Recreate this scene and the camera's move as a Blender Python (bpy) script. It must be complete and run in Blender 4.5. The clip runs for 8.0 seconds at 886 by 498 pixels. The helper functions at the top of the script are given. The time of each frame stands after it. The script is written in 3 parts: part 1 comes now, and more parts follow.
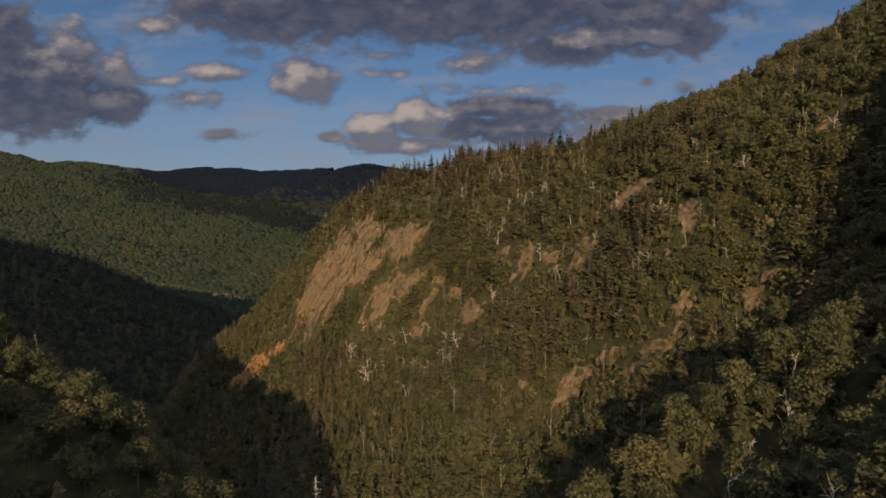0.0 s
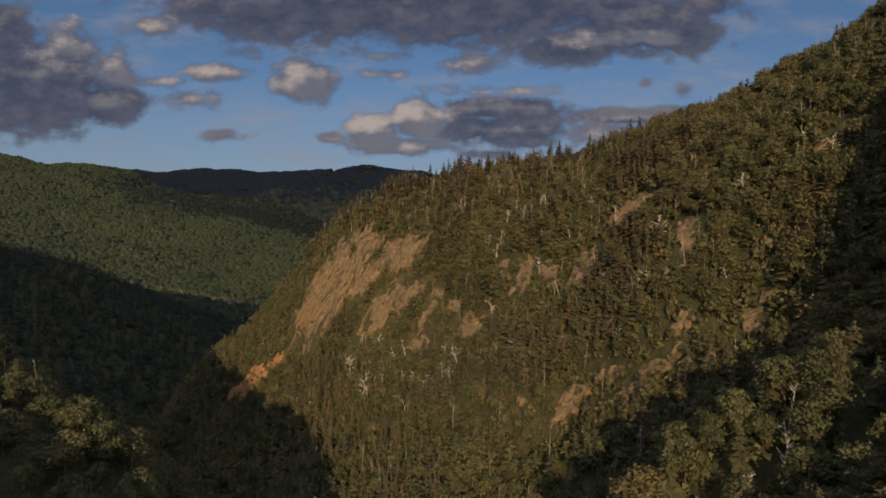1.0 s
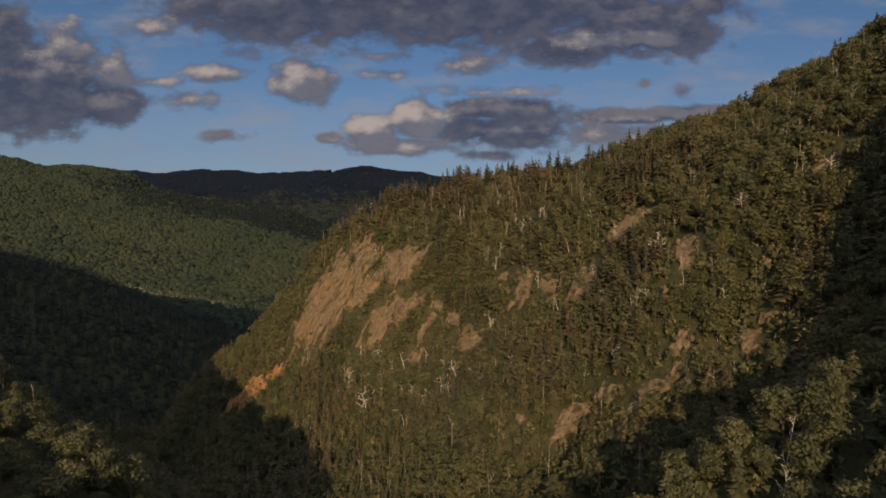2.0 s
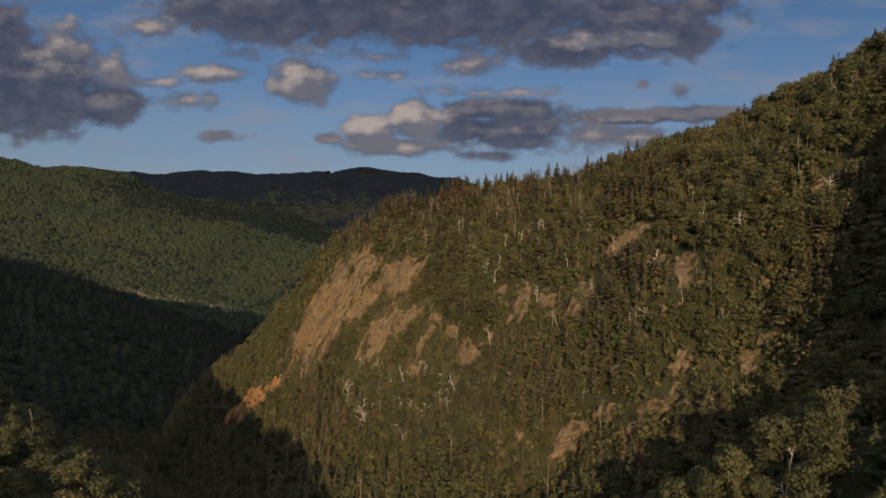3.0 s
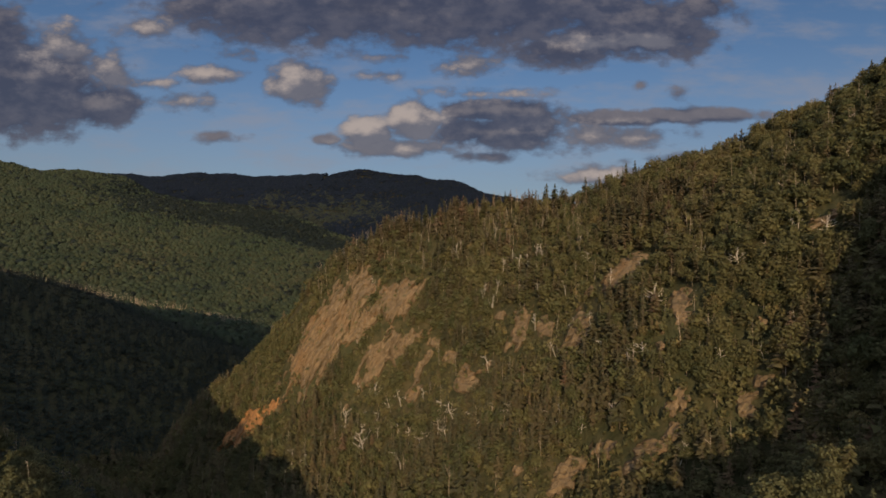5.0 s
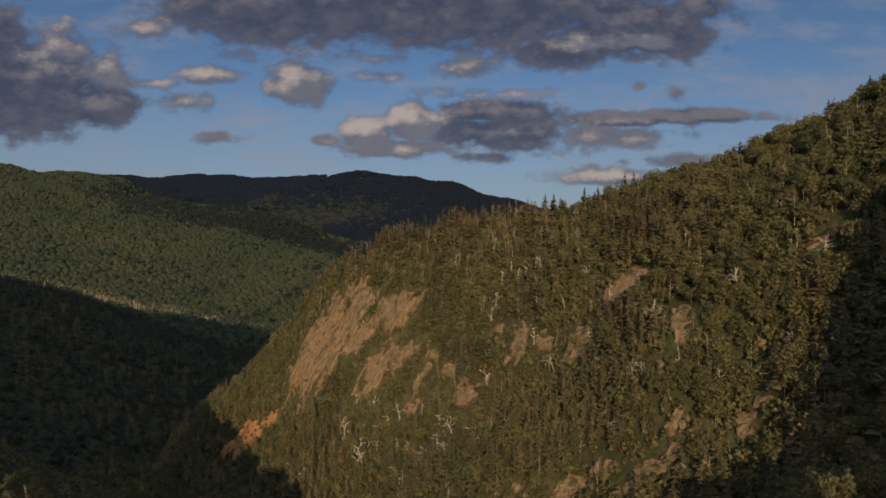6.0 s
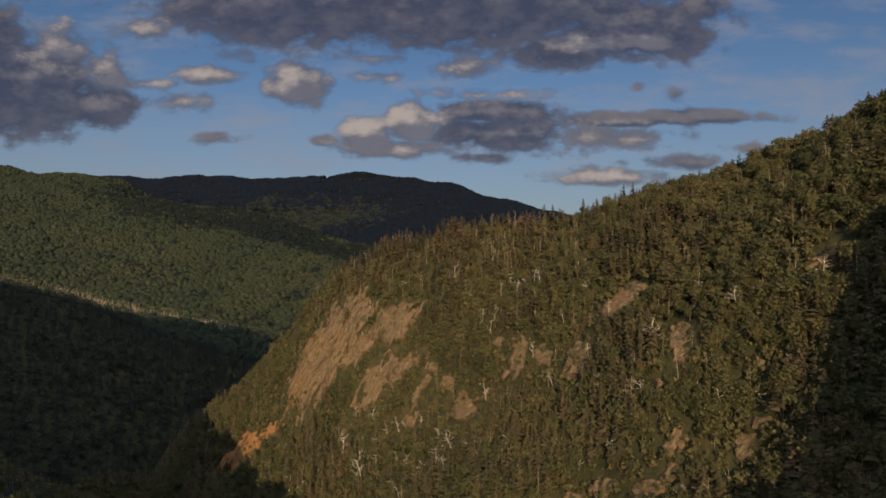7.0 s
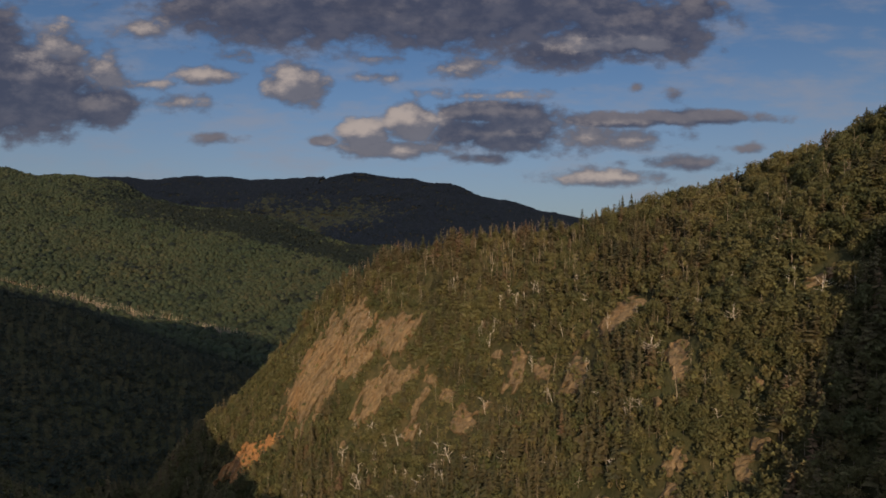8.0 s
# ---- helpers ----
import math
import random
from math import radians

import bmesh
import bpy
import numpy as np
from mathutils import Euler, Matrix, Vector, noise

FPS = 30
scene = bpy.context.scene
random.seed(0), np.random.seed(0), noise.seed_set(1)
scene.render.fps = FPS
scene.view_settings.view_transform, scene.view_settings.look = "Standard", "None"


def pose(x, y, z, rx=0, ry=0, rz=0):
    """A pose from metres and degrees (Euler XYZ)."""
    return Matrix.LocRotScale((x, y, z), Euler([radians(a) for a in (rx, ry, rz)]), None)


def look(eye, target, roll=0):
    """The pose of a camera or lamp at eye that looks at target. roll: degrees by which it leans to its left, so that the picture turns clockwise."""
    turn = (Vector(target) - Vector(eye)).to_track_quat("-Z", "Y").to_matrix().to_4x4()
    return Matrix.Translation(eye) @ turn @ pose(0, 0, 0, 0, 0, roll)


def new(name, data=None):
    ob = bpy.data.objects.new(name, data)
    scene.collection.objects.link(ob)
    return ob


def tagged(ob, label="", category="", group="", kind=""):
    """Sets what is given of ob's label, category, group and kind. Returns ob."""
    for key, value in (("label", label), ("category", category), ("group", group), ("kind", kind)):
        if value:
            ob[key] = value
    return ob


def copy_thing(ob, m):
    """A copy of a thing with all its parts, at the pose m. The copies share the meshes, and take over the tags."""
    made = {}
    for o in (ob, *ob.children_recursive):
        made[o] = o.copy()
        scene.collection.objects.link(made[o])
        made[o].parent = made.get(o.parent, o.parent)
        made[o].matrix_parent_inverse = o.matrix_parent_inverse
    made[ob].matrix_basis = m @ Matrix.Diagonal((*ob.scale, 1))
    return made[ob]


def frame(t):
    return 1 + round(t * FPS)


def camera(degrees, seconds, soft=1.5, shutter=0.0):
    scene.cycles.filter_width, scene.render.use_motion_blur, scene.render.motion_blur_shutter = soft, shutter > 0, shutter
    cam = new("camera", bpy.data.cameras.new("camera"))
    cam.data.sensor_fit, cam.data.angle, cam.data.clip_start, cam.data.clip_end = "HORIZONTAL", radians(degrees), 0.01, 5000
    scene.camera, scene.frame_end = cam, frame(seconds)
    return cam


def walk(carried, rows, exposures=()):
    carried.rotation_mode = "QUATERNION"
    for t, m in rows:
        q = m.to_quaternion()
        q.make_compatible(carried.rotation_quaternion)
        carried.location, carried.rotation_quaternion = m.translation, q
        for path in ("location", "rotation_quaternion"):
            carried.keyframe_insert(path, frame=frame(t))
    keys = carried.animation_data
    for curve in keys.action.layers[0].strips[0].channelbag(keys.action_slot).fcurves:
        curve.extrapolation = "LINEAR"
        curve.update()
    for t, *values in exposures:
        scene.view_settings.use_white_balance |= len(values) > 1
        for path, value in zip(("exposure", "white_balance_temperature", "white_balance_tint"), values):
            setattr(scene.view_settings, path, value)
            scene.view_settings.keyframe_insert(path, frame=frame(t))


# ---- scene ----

# A drone rises 40 m straight up over a forested gorge.
cam = camera(75.0, 8.0, soft=1.7)
CLIMB, TURN_RIGHT, NOD = 40.0, 0.88, 0.42
walk(cam, [(t, pose(-0.25 * t / 8, 0, CLIMB * t / 8, 90 + NOD * t / 8, 0, -TURN_RIGHT * t / 8))
           for t in (0, 1, 2, 3, 4, 5, 6, 7, 8)])

# ---------------------------------------------------------------- light
SUN_AZ, SUN_EL = 182.5, 15.4          # clockwise from +y
SKY = 0.065
to_sun = Vector((math.sin(radians(SUN_AZ)) * math.cos(radians(SUN_EL)),
                 math.cos(radians(SUN_AZ)) * math.cos(radians(SUN_EL)), math.sin(radians(SUN_EL))))
lamp = bpy.data.lights.new("sun", "SUN")
lamp.energy, lamp.angle, lamp.color = 4.8, radians(0.6), (1.0, 0.72, 0.43)
sun = new("sun", lamp)
sun.matrix_world = look(to_sun * 300, (0, 0, 0))


class Nodes:
    """Short calls for building node trees."""

    def __init__(self, tree):
        self.t = tree

    def add(self, kind, **sets):
        n = self.t.nodes.new(kind)
        for k, v in sets.items():
            setattr(n, k, v)
        return n

    def put(self, sock, value):
        if isinstance(value, bpy.types.NodeSocket):
            self.t.links.new(value, sock)
        else:
            sock.default_value = value

    def math(self, op, a, b=0.0, c=0.0):
        n = self.add("ShaderNodeMath", operation=op)
        for s, v in zip(n.inputs, (a, b, c)):
            self.put(s, v)
        return n.outputs[0]

    def vec(self, op, a, b=(0, 0, 0), c=(0, 0, 0)):
        n = self.add("ShaderNodeVectorMath", operation=op)
        for s, v in zip(n.inputs, (a, b, c)):
            self.put(s, v)
        return n.outputs["Value"] if op in ("LENGTH", "DOT_PRODUCT") else n.outputs[0]

    def span(self, x, a, b, c=0.0, d=1.0, smooth=True):
        n = self.add("ShaderNodeMapRange", interpolation_type="SMOOTHSTEP" if smooth else "LINEAR")
        for s, v in zip(n.inputs, (x, a, b, c, d)):
            self.put(s, v)
        return n.outputs[0]

    def noise(self, v, scale, detail=4, rough=0.55):
        n = self.add("ShaderNodeTexNoise")
        self.put(n.inputs["Vector"], v)
        self.put(n.inputs["Scale"], scale)
        self.put(n.inputs["Detail"], detail)
        self.put(n.inputs["Roughness"], rough)
        return n

    def mix(self, f, a, b):
        n = self.add("ShaderNodeMix", data_type="RGBA")
        self.put(n.inputs[0], f)
        self.put(n.inputs[6], a)
        self.put(n.inputs[7], b)
        return n.outputs[2]


def rgb(r, g, b):
    return (r, g, b, 1.0)


# clouds ahead: centre (right, up), half-width and half-height on a plane one unit off, weight
CLOUD_BANKS = [
    (-0.219, 0.436, 0.338, 0.101, 1.30), (0.065, 0.441, 0.383, 0.112, 1.30), (0.221, 0.351, 0.130, 0.038, 1.00),
    (0.339, 0.394, 0.185, 0.070, 1.20), (0.446, 0.426, 0.084, 0.035, 1.00), (-0.738, 0.285, 0.214, 0.109, 1.50),
    (-0.787, 0.363, 0.118, 0.091, 1.30), (-0.586, 0.251, 0.103, 0.042, 1.20), (-0.658, 0.214, 0.047, 0.013, 0.60),
    (0.104, 0.244, 0.132, 0.027, 1.25), (0.109, 0.208, 0.171, 0.041, 1.05), (0.319, 0.232, 0.117, 0.020, 1.20),
    (0.441, 0.237, 0.186, 0.016, 1.10), (0.432, 0.157, 0.118, 0.016, 0.50), (0.549, 0.182, 0.047, 0.012, 0.55),
    (-0.376, 0.199, 0.043, 0.013, 0.60), (-0.193, 0.194, 0.031, 0.012, 0.70), (0.353, 0.290, 0.015, 0.012, 0.40),
    (0.419, 0.278, 0.023, 0.016, 0.42), (0.089, 0.165, 0.074, 0.014, 0.55)]
CLOUD_HEAPS = [
    (-0.041, 0.228, 0.061, 0.041, 1.60), (-0.121, 0.210, 0.054, 0.033, 1.40), (-0.068, 0.179, 0.122, 0.020, 1.00),
    (-0.655, 0.355, 0.068, 0.046, 0.80), (-0.579, 0.314, 0.056, 0.036, 0.80), (-0.239, 0.293, 0.067, 0.045, 1.20),
    (-0.400, 0.306, 0.073, 0.021, 0.75), (-0.493, 0.292, 0.094, 0.013, 0.50), (-0.425, 0.260, 0.068, 0.021, 0.50),
    (-0.498, 0.386, 0.065, 0.024, 0.60), (0.055, 0.322, 0.068, 0.024, 0.80), (0.094, 0.275, 0.112, 0.014, 0.40),
    (-0.092, 0.337, 0.059, 0.011, 0.30), (-0.107, 0.305, 0.049, 0.010, 0.35), (-0.346, 0.343, 0.053, 0.018, 0.40),
    (0.304, 0.132, 0.136, 0.019, 0.85), (0.295, 0.201, 0.147, 0.031, 0.70), (0.250, 0.363, 0.071, 0.020, 0.70),
    (0.373, 0.365, 0.065, 0.016, 0.70)]


def cloud_field(name, rows):
    """A node group: how deep a point lies within the clouds."""
    g = bpy.data.node_groups.new(name, "ShaderNodeTree")
    g.interface.new_socket("at", in_out="INPUT", socket_type="NodeSocketVector")
    g.interface.new_socket("depth", in_out="OUTPUT", socket_type="NodeSocketFloat")
    n = Nodes(g)
    at = n.add("NodeGroupInput").outputs[0]
    total = None
    for u, v, a, b, w in rows:
        q = n.vec("MULTIPLY_ADD", at, (1 / a, 1 / b, 0), (-u / a, -v / b, 0))
        m = n.math("MULTIPLY_ADD", n.vec("LENGTH", q), -w, w)
        total = m if total is None else n.math("SMOOTH_MAX", total, m, 0.15)
    n.put(n.add("NodeGroupOutput").inputs[0], total)
    return g


def build_sky():
    world = bpy.data.worlds.new("evening_sky")
    world.use_nodes = True
    scene.world = world
    t = world.node_tree
    t.nodes.clear()
    n = Nodes(t)
    sky = n.add("ShaderNodeTexSky", sky_type="NISHITA", sun_disc=False, sun_elevation=radians(SUN_EL),
                sun_rotation=radians(SUN_AZ), altitude=300.0, air_density=1.0, dust_density=0.5, ozone_density=3.0)
    way = n.add("ShaderNodeTexCoord").outputs["Generated"]
    sep = n.add("ShaderNodeSeparateXYZ")
    n.put(sep.inputs[0], way)
    ahead = n.math("MAXIMUM", sep.outputs[1], 0.05)
    com = n.add("ShaderNodeCombineXYZ")
    n.put(com.inputs[0], n.math("DIVIDE", sep.outputs[0], ahead))
    n.put(com.inputs[1], n.math("DIVIDE", sep.outputs[2], ahead))
    flat = com.outputs[0]
    banks, heaps = cloud_field("cloud_banks", CLOUD_BANKS), cloud_field("cloud_heaps", CLOUD_HEAPS)

    def depth(p):
        """Field plus billows at two scales, bank and heap apart."""
        big = n.noise(n.vec("MULTIPLY", p, (1, 1.7, 1)), 7.5, 3, 0.5).outputs["Fac"]
        small = n.noise(n.vec("MULTIPLY", p, (1, 1.6, 1)), 21.0, 8, 0.59).outputs["Fac"]
        billow = n.math("ADD", n.math("MULTIPLY_ADD", big, .8, -.4), n.math("MULTIPLY_ADD", small, 1.7, -.85))
        out = []
        for g in (banks, heaps):
            node = n.add("ShaderNodeGroup", node_tree=g)
            n.put(node.inputs[0], p)
            out.append(n.math("ADD", node.outputs[0], billow))
        return n.math("MAXIMUM", out[0], out[1]), out[1], small

    here, heap, small = depth(flat)
    above, _, _ = depth(n.vec("ADD", flat, (-.013, .020, 0)))
    mask = n.span(here, -0.08, 0.48)
    edge = n.span(n.math("SUBTRACT", here, above), -0.05, 0.95)
    # sunlit heaps are bright all over their upper sides, the thick banks only along the rim
    lift = n.math("MULTIPLY", edge, n.span(heap, -.2, .9, .22, 1.0))
    toward = n.vec("DOT_PRODUCT", way, tuple(to_sun))
    # unseen clouds around and behind the camera, added as fill for the shadows
    fill_deck = n.noise(n.vec("MULTIPLY", way, (2.2, 2.2, 5.0)), 1.3, 6, 0.55)
    rest = n.math("MULTIPLY", n.span(fill_deck.outputs["Fac"], 0.44, 0.58), n.span(sep.outputs[1], 0.72, 0.5))
    tint = n.vec("MULTIPLY", sky.outputs[0], (SKY * .95, SKY * 1.0, SKY * 1.10))
    low = n.span(sep.outputs[2], 0.02, 0.34, 0.62, 0.0)
    tint = n.mix(low, tint, rgb(.225, .245, .285))
    shade = n.mix(n.span(small, 0.35, 0.65), rgb(.050, .055, .088), rgb(.086, .086, .116))
    shade = n.mix(n.span(heap, 0.0, 0.6, 0.0, 0.65), shade, rgb(.185, .175, .195))
    shade = n.mix(lift, shade, rgb(.43, .355, .315))
    fill_tone = n.mix(n.span(toward, -.2, .95), rgb(.54, .555, .61), rgb(1.45, 1.5, 1.7))
    # thin veils between the clouds
    veil = n.noise(n.vec("MULTIPLY", flat, (1, 3.2, 1)), 5.0, 6, 0.6).outputs["Fac"]
    tint = n.mix(n.span(veil, 0.44, 0.70, 0.0, 0.5), tint, rgb(.265, .265, .305))
    col = n.mix(n.math("MULTIPLY", mask, 0.92), tint, shade)
    col = n.mix(n.math("MULTIPLY", rest, 0.92), col, fill_tone)
    back = n.add("ShaderNodeBackground")
    n.put(back.inputs[0], col)
    n.put(n.add("ShaderNodeOutputWorld").inputs[0], back.outputs[0])


build_sky()

# ---------------------------------------------------------------- materials


def surface(name, rough=0.9, spec=0.15):
    m = bpy.data.materials.new(name)
    m.use_nodes = True
    n = Nodes(m.node_tree)
    bsdf = m.node_tree.nodes["Principled BSDF"]
    bsdf.inputs["Roughness"].default_value = rough
    bsdf.inputs["Specular IOR Level"].default_value = spec
    return m, n, bsdf


def bump(n, bsdf, height, strength, distance):
    b = n.add("ShaderNodeBump")
    n.put(b.inputs["Strength"], strength)
    n.put(b.inputs["Distance"], distance)
    n.put(b.inputs["Height"], height)
    n.put(bsdf.inputs["Normal"], b.outputs[0])


def ground_material():
    m, n, bsdf = surface("forest_floor")
    pos = n.add("ShaderNodeNewGeometry").outputs["Position"]
    big = n.noise(pos, 0.02, 5).outputs["Fac"]
    small = n.noise(pos, 0.35, 6, 0.65).outputs["Fac"]
    col = n.mix(n.span(small, .35, .68), rgb(.030, .032, .014), rgb(.075, .062, .030))
    col = n.mix(n.math("MULTIPLY", n.span(big, .42, .65), .6), col, rgb(.036, .041, .017))
    n.put(bsdf.inputs["Base Color"], col)
    bump(n, bsdf, small, 0.8, 1.2)
    return m


def rock_material(name, dark, light, rust):
    m, n, bsdf = surface(name, 0.85, 0.25)
    pos = n.add("ShaderNodeNewGeometry").outputs["Position"]
    slant = n.vec("MULTIPLY", pos, (1.0, 1.0, 0.35))
    big = n.noise(slant, 0.10, 6, .6).outputs["Fac"]
    fine = n.noise(slant, 0.9, 8, .7).outputs["Fac"]
    # strata dip across the face
    turn = n.add("ShaderNodeVectorRotate", rotation_type="Y_AXIS")
    n.put(turn.inputs["Vector"], pos)
    n.put(turn.inputs["Angle"], radians(-26))
    band = n.noise(n.vec("MULTIPLY", turn.outputs[0], (1.0, .5, .11)), 2.1, 8, .7).outputs["Fac"]
    rib = n.noise(n.vec("MULTIPLY", turn.outputs[0], (1.0, .5, .10)), .32, 5, .6).outputs["Fac"]
    crack = n.math("MULTIPLY", n.span(band, .37, .45), n.span(rib, .36, .50, .35, 1.0))
    col = n.mix(n.span(fine, .3, .7), dark, light)
    col = n.mix(n.math("MULTIPLY", n.span(big, .5, .72), .7), col, rust)
    col = n.mix(n.math("MULTIPLY", n.math("SUBTRACT", 1.0, crack), .68), col, rgb(.066, .050, .030))
    moss = n.noise(pos, .22, 5, .6).outputs["Fac"]
    col = n.mix(n.math("MULTIPLY", n.span(moss, .58, .68), .75), col, rgb(.05, .055, .022))
    n.put(bsdf.inputs["Base Color"], col)
    bump(n, bsdf, n.math("ADD", fine, n.math("MULTIPLY", crack, .5)), 0.6, 0.6)
    return m


def leaf_material(name, a, b, c, per_tree=True, spread=.26):
    """a, b: the two tones of the crown; c: tone of the odd tree."""
    m, n, bsdf = surface(name, 0.75, 0.2)
    tint = n.add("ShaderNodeAttribute", attribute_name="tint").outputs["Fac"]
    if per_tree:
        tint = n.add("ShaderNodeObjectInfo").outputs["Random"]
    isle = n.add("ShaderNodeNewGeometry").outputs["Random Per Island"]
    col = n.mix(n.span(tint, 0, .85, smooth=False), a, b)
    col = n.mix(n.span(tint, .88, .97), col, c)
    hsv = n.add("ShaderNodeHueSaturation")
    n.put(hsv.inputs["Color"], col)
    n.put(hsv.inputs["Value"], n.span(isle, 0, 1, 1 - spread, 1 + spread, smooth=False))
    n.put(hsv.inputs["Hue"], n.span(isle, 0, 1, .485, .512, smooth=False))
    n.put(bsdf.inputs["Base Color"], hsv.outputs[0])
    # thin leaves let some light through
    thin, both = n.add("ShaderNodeBsdfTranslucent"), n.add("ShaderNodeMixShader")
    n.put(thin.inputs["Color"], hsv.outputs[0])
    n.put(both.inputs[0], 0.32)
    n.put(both.inputs[1], bsdf.outputs[0])
    n.put(both.inputs[2], thin.outputs[0])
    n.put(m.node_tree.nodes["Material Output"].inputs["Surface"], both.outputs[0])
    return m


def wood_material(name, a, b):
    m, n, bsdf = surface(name, 0.85, 0.2)
    pos = n.add("ShaderNodeTexCoord").outputs["Object"]
    f = n.noise(n.vec("MULTIPLY", pos, (1, 1, .25)), 3.0, 6, .65).outputs["Fac"]
    n.put(bsdf.inputs["Base Color"], n.mix(n.span(f, .3, .7), a, b))
    bump(n, bsdf, f, .6, .05)
    return m


GROUND = ground_material()
ROCK = rock_material("granite", rgb(.102, .074, .042), rgb(.208, .148, .081), rgb(.195, .112, .048))
SCREE = rock_material("iron_stained_scree", rgb(.26, .130, .050), rgb(.37, .195, .078), rgb(.33, .135, .042))
LEAF = leaf_material("broad_leaves", rgb(0.067, 0.073, 0.035), rgb(0.117, 0.114, 0.052), rgb(0.146, 0.125, 0.054))
LEAF_S = leaf_material("broad_leaves_mass", rgb(0.073, 0.081, 0.035), rgb(0.134, 0.122, 0.053), rgb(0.163, 0.133, 0.058), False, .14)
NEEDLE = leaf_material("spruce_needles", rgb(0.066, 0.074, 0.037), rgb(0.114, 0.106, 0.049), rgb(0.161, 0.123, 0.066))
NEEDLE_S = leaf_material("spruce_needles_mass", rgb(0.078, 0.078, 0.041), rgb(0.142, 0.114, 0.059), rgb(0.171, 0.116, 0.068), False, .16)
FAR_S = leaf_material("far_canopy", rgb(0.033, 0.047, 0.026), rgb(0.050, 0.060, 0.031), rgb(0.061, 0.064, 0.033), False, .12)
# lighter canopy tone that paints a sunlit patch on the mountain
SUN_PATCH_S = leaf_material("far_sun_patch_canopy", rgb(0.026, 0.033, 0.023), rgb(0.039, 0.044, 0.026), rgb(0.044, 0.044, 0.026), False)
# gorge spruces: a needle tone darkened to carry the gorge's deep shade
GORGE_SHADE_S = leaf_material("gorge_shaded_spruce", rgb(0.025, 0.035, 0.028), rgb(0.036, 0.046, 0.033), rgb(0.047, 0.054, 0.035), False, .2)
# hill belt: the cloud's shadow band is put into the canopy colour
BELT_SHADE_S = leaf_material("belt_shaded_canopy", rgb(.010, .016, .014), rgb(.016, .022, .017), rgb(.020, .025, .017), False, .2)
# mountain canopy: near black for cloud shade, blue for the haze of distance
MOUNTAIN_SHADE_S = leaf_material("far_shaded_canopy", rgb(.006, .011, .020), rgb(.008, .014, .024), rgb(.012, .018, .027), False)
BARK = wood_material("grey_brown_bark", rgb(.06, .048, .036), rgb(.15, .12, .09))
BIRCH = wood_material("pale_bark", rgb(.18, .145, .108), rgb(.40, .33, .25))
DEAD = wood_material("bleached_dead_wood", rgb(.36, .32, .27), rgb(.62, .56, .48))

# ---------------------------------------------------------------- landform
# Crest and valley lines (x, y, z); the slopes between them are stretched like a skin.
NEAR = dict(
    spur=[(-150, 330, -82), (-125, 314, -53), (-104, 310, -38), (-86, 307, -18), (-72, 303, -2), (-58, 299, 16), (-40, 301, 30), (-24, 302, 39), (30, 296, 47),
          (75, 283, 53), (117, 259, 63), (142, 205, 79), (170, 150, 100), (230, 80, 125), (330, 0, 150)],
    right_spur=[(8, 106, -68), (19, 100, -50), (27, 98, -42), (40, 100, -32), (51, 101, -22), (60, 100, -17), (72, 96, -15), (84, 92, -8)],
    right_hollow=[(18, 88, -66), (30, 86, -53), (46, 84, -40), (60, 82, -31), (72, 78, -18)],
    right_knoll=[(20, 72, -54), (33, 68, -42), (46, 67, -34), (56, 63, -26), (66, 57, -13), (77, 50, 15), (84, 46, 33), (92, 44, 52),
                 (100, 42, 69), (125, 26, 98), (170, 0, 115), (330, 0, 150)],
    left_spur=[(-34, 108, -60), (-42, 103, -50), (-47, 100, -42), (-52, 99, -36), (-59, 102, -33), (-66, 106, -28), (-80, 120, -27), (-92, 129, -28), (-104, 138, -18),
               (-130, 125, -2), (-160, 110, 32), (-200, 85, 80), (-240, 60, 118), (-380, 0, 180)],
    left_hollow=[(-28, 92, -78), (-46, 88, -60), (-60, 84, -47), (-74, 82, -38), (-92, 84, -28)],
    dark_spur=[(-165, 730, -93), (-248, 700, -85), (-320, 715, -67), (-352, 660, -46), (-345, 585, -20), (-353, 537, -10), (-388, 528, 2), (-520, 480, 58)],
    gorge=[(20, -200, -70), (0, -60, -82), (-4, 60, -88), (-20, 120, -86), (-44, 150, -83), (-80, 205, -90), (-125, 262, -99),
           (-158, 312, -101), (-178, 380, -102), (-175, 480, -100), (-150, 560, -98), (-140, 660, -97), (-145, 840, -96)],
    gully=[(-12, 112, -90), (16, 120, -74), (45, 122, -53), (66, 119, -34), (85, 110, -10), (112, 84, 33), (150, 55, 78)],
    left_gully=[(-140, 285, -98), (-190, 270, -70), (-270, 270, -25), (-380, 260, 20)],
    back=[(-110, 400, -92), (20, 420, -60), (160, 380, -10), (300, 250, 60)],
    # two rises outside the view, added to throw shade onto the near spurs
    left_shade_rise=[(-30, 18, -36), (-55, 20, -6), (-66, 20, -3), (-84, 26, -1), (-110, 40, 3), (-140, 80, 12), (-160, 110, 32)],
    right_shade_rise=[(37, 42, -36), (44, 42, -22), (50, 40, -16), (58, 42, -12), (68, 46, 3), (77, 50, 15)],
    nose=[(-118, 296, -60), (-95, 276, -66)],
    wall=[(-95, 276, -66), (-84, 280, -44), (-70, 282, -18), (-58, 283, 4), (-8, 259, 5), (20, 249, 5), (44, 243, 21), (69, 192, 18), (71, 158, 5),
          (76, 136, -18)],
    foot=[(-48, 222, -68), (-20, 199, -68), (0, 156, -60), (34, 160, -52), (36, 160, -44)],
    shoulder=[(-38, 254, -36), (-8, 237, -36), (16, 200, -36), (62, 167, 6), (94, 158, 34), (101, 149, 31)],
)
